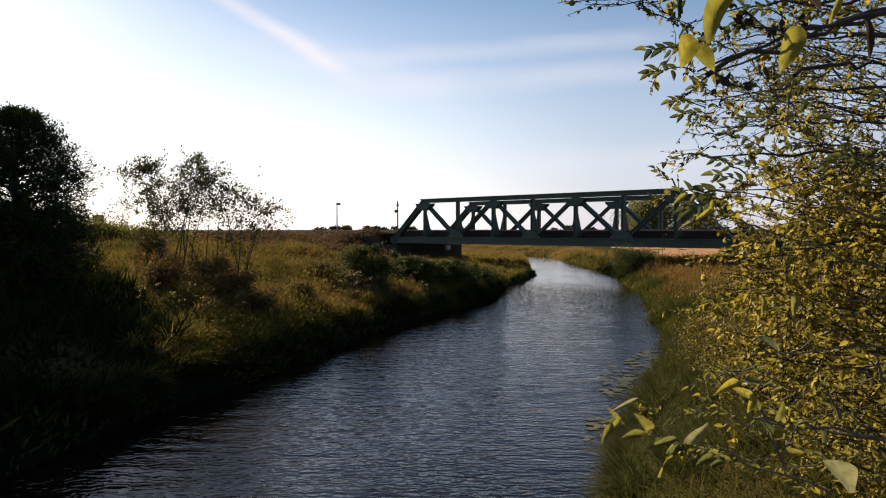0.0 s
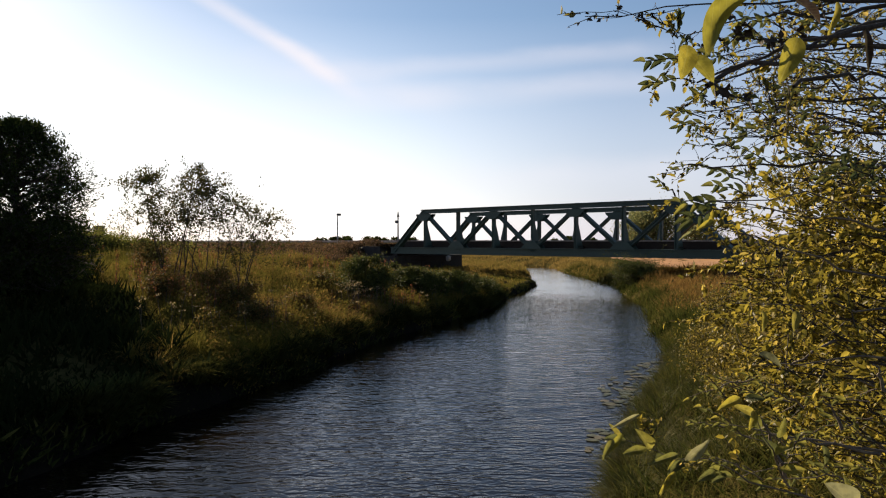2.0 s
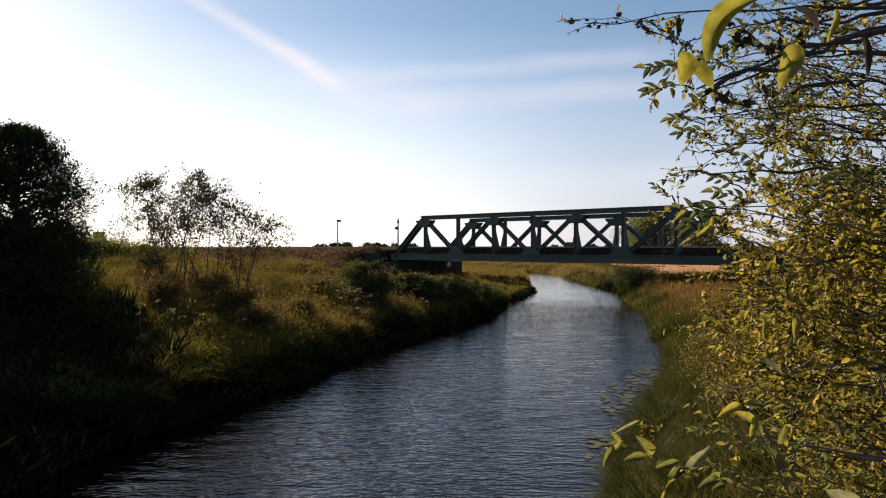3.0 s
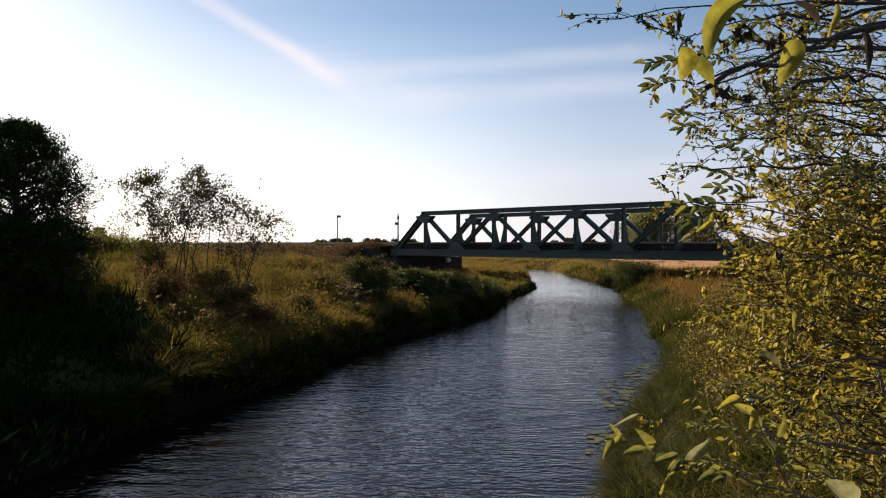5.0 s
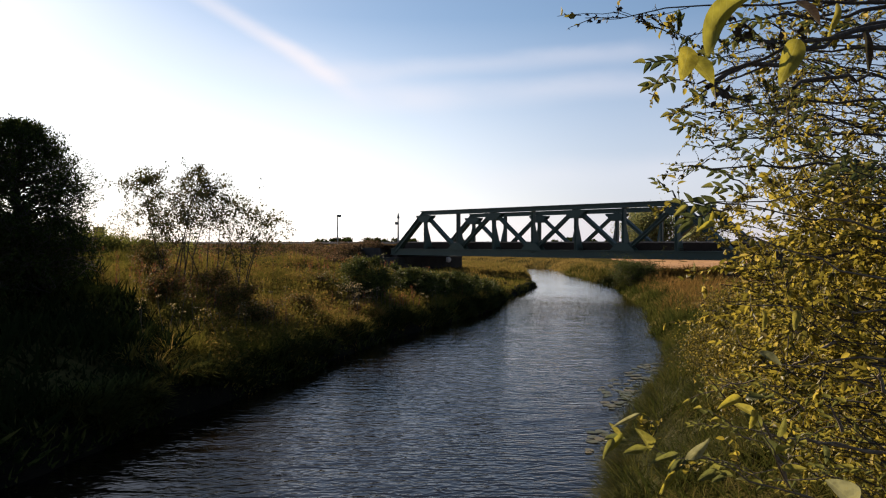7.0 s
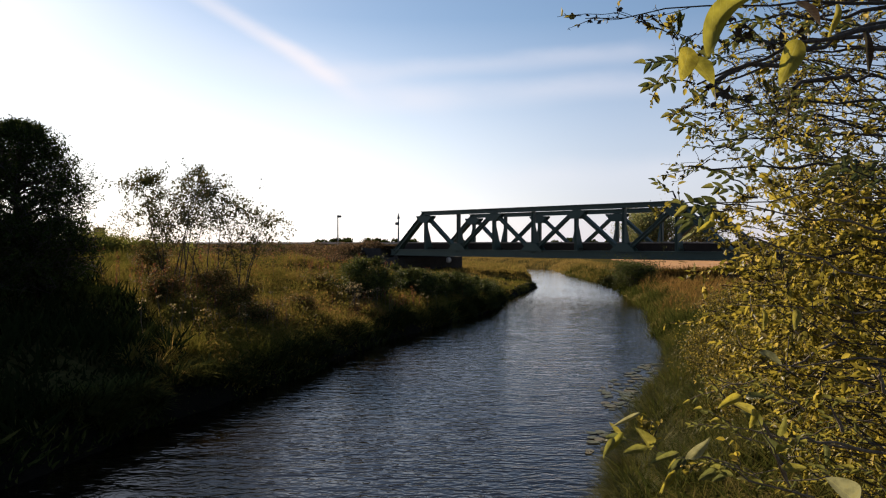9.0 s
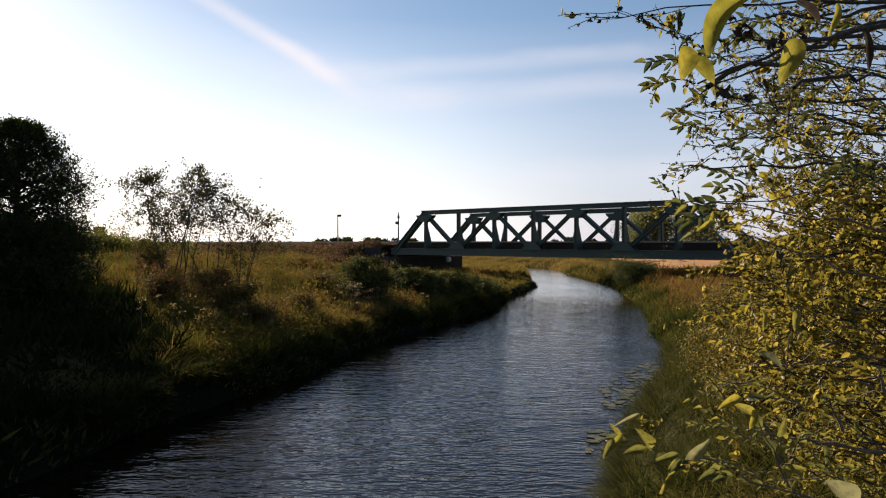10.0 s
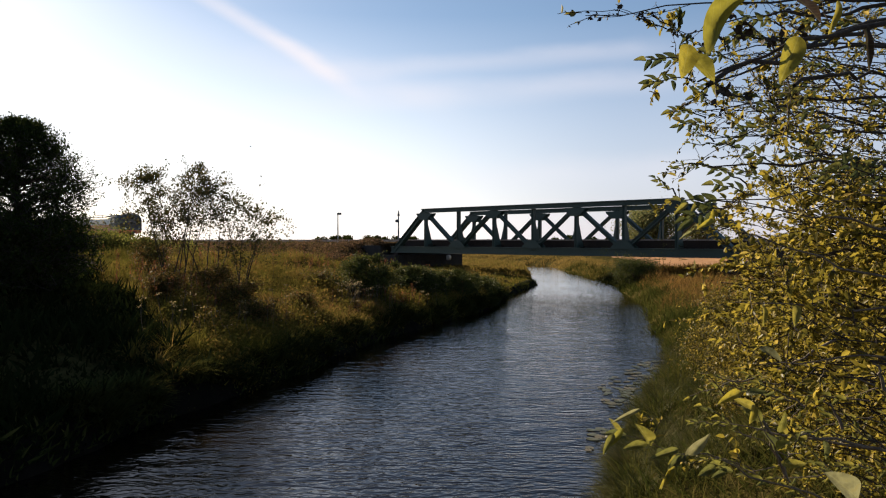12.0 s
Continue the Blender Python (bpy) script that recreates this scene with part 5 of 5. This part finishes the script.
    under("twigwork", tubes("twigwork", wood, M_BARK, 3), root)["kind"] = "stuff"
    P, D, L = [], [], []
    for s, e, lf in twigs:
        n = WR.poisson(8 * lf * (1.5 if s[2] > 2.65 else 1.55))
        for k in range(n):
            f = WR.uniform(0.15, 1.05)
            P.append(s + (e - s) * f)
            D.append(unit(e - s) * 0.7 + WR.normal(0, 0.55, 3))
            L.append((0.014 + 0.030 * WR.random() ** 2.2) * (0.80 if s[2] > 2.65 else 0.95))
    P, D, L = np.array(P), np.array(D), np.array(L)
    L = L * np.clip(P[:, 1] / 2.4, 0.55, 1.0)              # the outer shoots bear the smallest leaves
    # dark dry buds on the barer upper twigs
    BP, BD = [], []
    for s, e, lf in twigs:
        if s[2] > 2.62:
            for k in range(WR.poisson(4)):
                BP.append(s + (e - s) * WR.uniform(0.2, 1.05))
                BD.append(unit(e - s) * 0.5 + WR.normal(0, 0.6, 3))
    BP, BD = np.array(BP), np.array(BD)
    BL = WR.uniform(0.007, 0.017, len(BP))
    under("bud", spread("bud", BP, BD, WR.normal(0, 1, (len(BP), 3)), BL, BL * 0.75, M_BARK, CHIP, CHIP_FACES), root, "small dark dry buds")["kind"] = "stuff"
    U = WR.normal(0, 0.55, (len(P), 3)) + np.array([0, 0, 1.0])
    near = np.argsort(P[:, 1])[:260]
    rest = np.setdiff1d(np.arange(len(P)), near)
    under("foliage", spread("foliage", P[rest], D[rest], U[rest], L[rest], L[rest] * 0.68, M_WILLOW, LEAF_SMALL, LEAF_SMALL_FACES), root)["kind"] = "stuff"
    shapes = [mesh_of("leaf", LEAF * np.array((1, w, s)), LEAF_FACES, M_WILLOW_BIG, True) for w, s in ((0.5, 1), (0.6, 1.6), (0.42, 0.4))]
    for n, i in enumerate(near):
        al = unit(D[i])
        sd = unit(np.cross(U[i], al))
        m = Matrix((al, sd, np.cross(al, sd))).transposed().to_4x4()
        m.translation = P[i]
        under("leaf", shapes[n % 3], root, m=m @ Matrix.Scale(L[i], 4))
    # large leaves on the nearest twigs
    high = [
        ((0.268, 0.750, 2.690), (0.322, 0.735, 2.757), 0.40),
        ((0.265, 0.800, 2.712), (0.256, 0.784, 2.676), 0.85),
        ((0.276, 0.820, 2.705), (0.296, 0.804, 2.677), 0.80),
        ((0.408, 0.850, 2.734), (0.383, 0.833, 2.684), 0.65),
        ((0.480, 0.900, 2.791), (0.464, 0.882, 2.749), 0.30),
        ((0.513, 0.900, 2.759), (0.511, 0.882, 2.706), 0.25),
        ((0.406, 0.850, 2.777), (0.433, 0.840, 2.751), 0.55),
        ((0.441, 1.200, 2.533), (0.391, 1.176, 2.513), 0.45),
        ((0.443, 1.220, 2.532), (0.439, 1.196, 2.559), 0.60),
        ((0.414, 1.250, 2.563), (0.370, 1.225, 2.534), 0.40),
        ((0.405, 1.200, 2.515), (0.368, 1.176, 2.498), 0.30),
    ]
    low = [
        ((0.445, 1.100, 2.274), (0.406, 1.078, 2.264), 0.50),
        ((0.452, 1.100, 2.272), (0.469, 1.078, 2.279), 0.70),
        ((0.465, 1.100, 2.254), (0.452, 1.078, 2.233), 0.60),
        ((0.301, 1.300, 2.157), (0.278, 1.274, 2.133), 0.50),
        ((0.432, 1.350, 2.117), (0.376, 1.323, 2.109), 0.35),
        ((0.434, 1.300, 2.120), (0.461, 1.274, 2.160), 0.45),
        ((0.406, 1.300, 2.098), (0.379, 1.274, 2.071), 0.35),
        ((0.339, 0.600, 2.288), (0.313, 0.588, 2.313), 0.90),
        ((0.564, 1.300, 2.385), (0.557, 1.274, 2.354), 0.40),
        ((0.624, 1.300, 2.385), (0.609, 1.274, 2.356), 0.60),
        ((0.602, 1.400, 2.296), (0.632, 1.372, 2.279), 0.60),
        ((0.347, 1.300, 2.202), (0.296, 1.280, 2.184), 0.24),
        ((0.435, 1.320, 2.114), (0.470, 1.300, 2.155), 0.36),
        ((0.410, 1.300, 2.100), (0.379, 1.280, 2.068), 0.42),
        ((0.322, 1.320, 2.162), (0.285, 1.300, 2.129), 0.40),
    ]
    for k, (p, q, wide) in enumerate(high + low):
        p, q = np.array(p), np.array(q)
        al, size = unit(q - p), np.linalg.norm(q - p) * (0.62 if 7 <= k <= 10 else 1.0)
        sd = unit(np.cross(np.array([0.25 * math.sin(k * 2.1), -1.0, 0.5]), al))
        m = Matrix((al, sd, np.cross(al, sd))).transposed().to_4x4()
        m.translation = p
        dead, pale = k in (5, 6), (10, len(high) + 5, len(high) + 7, len(high) + 10, len(high) + 11, len(high) + 12)
        shape = LEAF_FINE * np.array((1, wide * (0.85 if k < len(high) else 0.8), 0.7))
        if k == 0:                                     # the largest leaf is sickle-shaped
            shape[:, 1] += 0.75 * shape[:, 0] * (1 - shape[:, 0])
        gold = k in (0, 1, 2, 3, 7, 8, len(high), len(high) + 2, len(high) + 13, len(high) + 14)
        ob = under("leaf", mesh_of("leaf", shape, LEAF_FINE_FACES, M_DEAD if dead else M_PALE if k in pale else M_YELLOW_LIT if gold else M_WILLOW_BIG, True), root, "withered brown leaf" if dead else "", m=m @ Matrix.Scale(size, 4))
        if k >= len(high):
            swaying.append(ob)
    return root


willow = build_willow()


# ---- posts, buildings, distance ----
def build_post(name, x, y, z, h, label, lamp):
    root = tagged(new(name), label, "lamp post" if lamp else "signal post")
    root.location = (x, y, z)
    bm = bmesh.new()
    bmesh.ops.create_cone(bm, cap_ends=True, segments=10, radius1=0.09, radius2=0.05, depth=h, matrix=Matrix.Translation((0, 0, h / 2)))
    part("pole", bm, M_GREY, root)
    if lamp:
        part("lamp_head", box(bmesh.new(), -0.08, 0.38, -0.12, 0.12, h - 0.14, h + 0.1, 0.04), M_DARKPAINT, root)
    else:
        part("signal_head", box(bmesh.new(), -0.28, 0.06, -0.12, 0.12, h - 0.75, h - 0.5, 0.05), M_DARKPAINT, root)
        bm = bmesh.new()
        bmesh.ops.create_cone(bm, cap_ends=True, segments=8, radius1=0.12, radius2=0.02, depth=0.5, matrix=Matrix.Translation((0, 0, h + 0.05)))
        part("finial", bm, M_DARKPAINT, root)


build_post("lamp_post", -11.45, 80.0, 1.6, 3.8, "thin grey lamp post beyond the railway", True)
build_post("signal_post", -3.9, 64.0, 1.6, 3.2, "thin grey signal post beside the railway", False)


def build_tower():
    root = tagged(new("distant_building"), "small square brown masonry tower far beyond the railway", "building")
    root.location = (-65.3, 140, 1.2)
    part("wall", box(bmesh.new(), -0.75, 0.75, -0.75, 0.75, 0, 4.0, 0.05), M_BRICK, root)
    part("parapet", box(bmesh.new(), -0.85, 0.85, -0.85, 0.85, 4.0, 4.25, 0.05), M_BRICK, root)


build_tower()


def far_woods():
    r = np.random.default_rng(77)
    P = []
    n = 16000
    x, y = r.uniform(-420, 420, n), 400 + r.normal(0, 30, n)
    P.append(np.stack([x, y, 1.0 + (1.5 + 0.5 * wave(x, y, 0.11, 2.0)) * r.uniform(0, 1, n) ** 0.7], -1))
    groups = [(-51, 300, 2, 3), (-41, 300, 7, 6), (-29, 305, 4, 3), (-21.6, 298, 3, 2.5), (-13, 302, 4, 6), (6, 305, 3, 6), (60, 310, 9, 20), (130, 320, 12, 30), (-150, 330, 5, 20)]
    for gx, gy, k, half in groups:
        for j in range(k):
            cx, cy, rad = gx + r.uniform(-half, half), gy + r.normal(0, 4), r.uniform(1.3, 2.4)
            top = r.uniform(3.6, 4.7)
            m = 420
            d = unit(r.normal(0, 1, (m, 3))) * r.random((m, 1)) ** 0.4
            P.append(np.stack([cx + rad * d[:, 0], cy + rad * d[:, 1], 1.0 + (top - 1.0) * (0.5 + 0.5 * d[:, 2])], -1))
    P = np.concatenate(P)
    n = len(P)
    s = r.uniform(0.4, 0.9, n)
    me = spread("far_woods", P, r.normal(0, 1, (n, 3)), r.normal(0, 1, (n, 3)) + [0, 0, 0.5], s, s * 0.8, M_LEAF_MID, CHIP, CHIP_FACES)
    tagged(new("far_woods", me), "low dark woods along the horizon", "woods", kind="stuff")


far_woods()


def stubble_field():
    xs, ys = np.linspace(14, 75, 60), np.linspace(46, 95, 40)
    X, Y = np.meshgrid(xs, ys)
    X = X + (Y - 46) * 0.1
    Z = ground_z(X, Y) + 0.05
    i = (np.arange(39)[:, None] * 60 + np.arange(59)[None]).ravel()
    C = np.stack([i, i + 1, i + 61, i + 60], -1).ravel()
    me = fast_mesh("stubble_field", np.stack([X, Y, Z], -1).reshape(-1, 3), C, np.full(len(i), 4), M_STUBBLE, True)
    tagged(new("stubble_field", me), "golden orange stubble field beyond the bridge", "field", kind="structure")


stubble_field()


def lily_pads():
    r = random.Random(4)
    shapes = []
    for k in range(3):
        n = 16
        pts = [(0, 0, 0)] + [((1 + 0.06 * math.sin(3 * a + k)) * math.cos(a), 0.85 * math.sin(a), 0.02 * math.sin(2 * a + k)) for a in (0.25 + (2 * math.pi - 0.5) * i / n for i in range(n + 1))]
        low = [(x * 0.97, y * 0.97, z - 0.03) for x, y, z in pts]
        m = len(pts)
        faces = [(0, i, i + 1) for i in range(1, m - 1)] + [(m, m + i + 1, m + i) for i in range(1, m - 1)] + [(i, m + i, m + i + 1, i + 1) for i in range(1, m - 1)]
        shapes.append(mesh_of("lily_pad", pts + low, faces, M_PAD))
    for k in range(140):
        if k < 120:
            y = r.uniform(11.0, 15.2)
            x = np.interp(y, RIVER_Y, RIVER_R) - 0.02 - 0.95 * r.random() * (1 - abs(y - 12.9) / 4)
        else:
            y = r.uniform(8.7, 9.8)
            x = np.interp(y, RIVER_Y, RIVER_R) - 0.05 - 0.45 * r.random()
        ob = tagged(new("lily_pad", shapes[k % 3]), "yellow-green lily pad floating on the water", "lily pad", "lily pads by the bank")
        ob.matrix_world = pose(x, y, 0.010, r.uniform(-1.5, 1.5), r.uniform(-1.5, 1.5), r.uniform(0, 360)) @ Matrix.Scale(r.uniform(0.04, 0.09), 4)


lily_pads()


def railway_scrub():
    r = np.random.default_rng(88)
    n = 46000
    s = 4.6 + 62 * r.random(n) ** 1.9
    q = -3.0 - 4.6 * r.random(n) ** 1.3
    x, y = MID0[0] + AX[0] * s + PERP[0] * q, MID0[1] + AX[1] * s + PERP[1] * q
    hgt = (0.28 + 0.42 * np.clip(0.5 + wave(s, q * 0.8, 1.3, 0.2), 0, 1.3)) * np.where(q < -3.9, 1.0, 0.6)
    P = np.stack([x, y, ground_z(x, y) + hgt * r.uniform(0, 1, n)], -1)
    m = 15000                                              # on the shoulder of the line and over the end of the ballast wall
    s = 3.7 + 58 * r.random(m) ** 2.4
    q = r.uniform(-3.4, -2.1, m)
    x, y = MID0[0] + AX[0] * s + PERP[0] * q, MID0[1] + AX[1] * s + PERP[1] * q
    tuft = 0.18 + 0.34 * np.clip(0.5 + wave(s, q, 1.9, 1.2), 0, 1.2)
    P = np.concatenate([P, np.stack([x, y, np.maximum(ground_z(x, y), np.where(s < 7.6, 2.1, 0.0)) + tuft * r.uniform(0, 1, m)], -1)])
    n += m
    size = r.uniform(0.06, 0.16, n)
    me = spread("railway_scrub", P, r.normal(0, 1, (n, 3)) + [0, 0, 0.5], r.normal(0, 1, (n, 3)) + [0, 0, 0.6], size, size * 0.5, M_SCRUB, CHIP, CHIP_FACES)
    tagged(new("railway_scrub", me), "dry brown scrub and weeds on the railway embankment", "scrub", kind="stuff")


railway_scrub()


def weeds():
    """Dry stalks with pale seed heads, standing in patches on the far bank."""
    r = np.random.default_rng(31)
    root = tagged(new("seeded_weed"), "dry brown weed stalks with pale seed heads", "weeds", kind="stuff")
    stalks, heads = [], []
    for cx, cy, n, sp in ((-2.25, 19.9, 40, 0.45), (-4.5, 13.6, 16, 0.5), (-3.2, 15.6, 14, 0.5), (-0.9, 23.0, 10, 0.5), (0.1, 25.0, 10, 0.5)):
        for k in range(n):
            x, y = cx + r.normal(0, sp), cy + r.normal(0, sp)
            if left_d(x, y) < 0.3:
                continue
            z, h = float(ground_z(x, y)), r.uniform(0.4, 0.75)
            e = np.array([x + r.normal(0, 0.1), y + r.normal(0, 0.1), z + h])
            stalks.append((bend((x, y, z), e, 0, 0.01, 4, r), np.linspace(0.006, 0.003, 4)))
            heads += [e + r.normal(0, 1, 3) * np.array((0.045, 0.045, 0.012)) for j in range(10)]
    under("stalk", tubes("stalk", stalks, M_BARK_PALE, 3), root)["kind"] = "stuff"
    heads = np.array(heads)
    n = len(heads)
    under("seed_head", spread("seed_head", heads, r.normal(0, 1, (n, 3)), r.normal(0, 1, (n, 3)) + [0, 0, 1], r.uniform(0.02, 0.045, n), 0.03, M_FLOWER, CHIP, CHIP_FACES), root)["kind"] = "stuff"


weeds()


def flyer(name, size, label, category):
    root = tagged(new(name), label, category)
    bm = bmesh.new()
    bmesh.ops.create_uvsphere(bm, u_segments=10, v_segments=6, radius=0.5 * size)
    for v in bm.verts:
        v.co.y *= 0.35
        v.co.z *= 0.35
        v.co.x *= 1.0 - 0.3 * (v.co.x < 0)
    part("body", bm, M_BIRD, root)
    for d in (-1, 1):
        bm = bmesh.new()
        prism(bm, [Vector((0.25, 0.1 * d, 0.05)) * size, Vector((0.1, 0.8 * d, 0.3)) * size, Vector((-0.2, 0.75 * d, 0.28)) * size, Vector((-0.2, 0.1 * d, 0.05)) * size], Vector((0, 0, 0.03)) * size)
        part("wing", bm, M_BIRD, root)
    return root


insect = flyer("insect", 0.009, "small dark flying insect", "insect")


midge = flyer("insect", 0.010, "small dark flying insect", "insect")


def build_dragonfly():
    """A brown dragonfly with a pale band and four clear wings."""
    root = tagged(new("dragonfly"), "brown dragonfly with a pale band on its back", "insect")
    bm = bmesh.new()
    for x, rad in ((0.012, 0.0032), (0.007, 0.0046), (0.0, 0.0036)):
        bmesh.ops.create_icosphere(bm, subdivisions=1, radius=rad, matrix=Matrix.Translation((x, 0, 0)))
    part("thorax", bm, M_RUST, root)
    under("abdomen", tubes("abdomen", [(np.array([(0.0, 0, 0), (-0.008, 0, 0.0008), (-0.017, 0, 0.0), (-0.026, 0, -0.002)]), np.array([0.0036, 0.0034, 0.0026, 0.0008]))], M_RUST, 6), root)
    bm = bmesh.new()
    bmesh.ops.create_cone(bm, cap_ends=True, segments=8, radius1=0.0041, radius2=0.0041, depth=0.004, matrix=Matrix.Translation((-0.006, 0, 0)) @ Matrix.Rotation(radians(90), 4, "Y"))
    part("pale_band", bm, M_WHITE, root, "pale band")
    for x in (0.009, 0.004):
        for d in (-1, 1):
            part("wing", prism(bmesh.new(), [Vector((x, 0.002 * d, 0.003)), Vector((x + 0.005, 0.018 * d, 0.006)), Vector((x, 0.022 * d, 0.006)), Vector((x - 0.004, 0.012 * d, 0.004))], Vector((0, 0, 0.0003))), M_BARK, root)
    return root


dragonfly = build_dragonfly()


# ---- what moves ----
def motions():
    walk(water, [(0.0, pose(0.2, 0.7, 0)), (12.0, pose(-0.3, -0.9, 0))])
    yaw = math.degrees(math.atan2(-AX[1], -AX[0]))
    for k, car in enumerate(train):
        rows = []
        for t in (0.0, 6.0, 12.0):
            s = 53.4 + 12.4 * (12.0 - t) + 11.4 + k * 22.8
            p = MID0 + AX * s
            rows.append((t, pose(p[0], p[1], Z_DECK + 0.31, 0, 0, yaw)))
        walk(car, rows)
    # the lowest twigs nod in the wind
    nod = ((0, -1), (0.5, 0), (1, 6), (1.5, 7), (2, 8), (2.5, 10), (3, 8), (4, 6), (5, 4), (5.5, 0), (6, 4), (6.5, 1), (7, 4), (8, 2), (9, 2), (9.5, 6), (10, 5), (10.5, 3), (11, 4), (11.5, 2), (12, 0))
    for ob in swaying:
        rest = ob.matrix_basis.copy()
        walk(ob, [(t, Matrix.Translation((0, 0, -0.001 * mm)) @ rest) for t, mm in nod])
    walk(insect, [(0.0, pose(-4.2, 3, 2.75)), (0.9, pose(-2.2, 3, 2.8)), (1.3, pose(-0.642, 3, 3.055)), (1.4, pose(-0.273, 3, 3.18)), (1.5, pose(0.05, 3, 3.42)),
                  (1.6, pose(0.35, 3, 3.75)), (2.0, pose(1.2, 3.5, 5.5)), (12.0, pose(6, 8, 9))])
    walk(midge, [(0.0, pose(-9.0, 3.5, 2.9)), (10.0, pose(-2.35, 3.5, 2.95)), (11.0, pose(-1.55, 3.5, 2.98)), (11.5, pose(-1.234, 3.50, 3.004)), (11.9, pose(-0.968, 3.50, 2.948)), (12.0, pose(-0.915, 3.50, 2.945))])
    walk(dragonfly, [(0.0, pose(-7, 5, 4)), (8.0, pose(-2.6, 2.2, 2.0)), (8.7, pose(-0.62, 1.5, 2.16, 0, 8, 20)), (8.8, pose(-0.217, 1.30, 2.211, 0, 12, 20)), (8.9, pose(0.02, 0.95, 1.86, 0, 12, 10)), (9.2, pose(1.6, 0.4, 1.0)), (12.0, pose(4, -3, 1.2))])


motions()
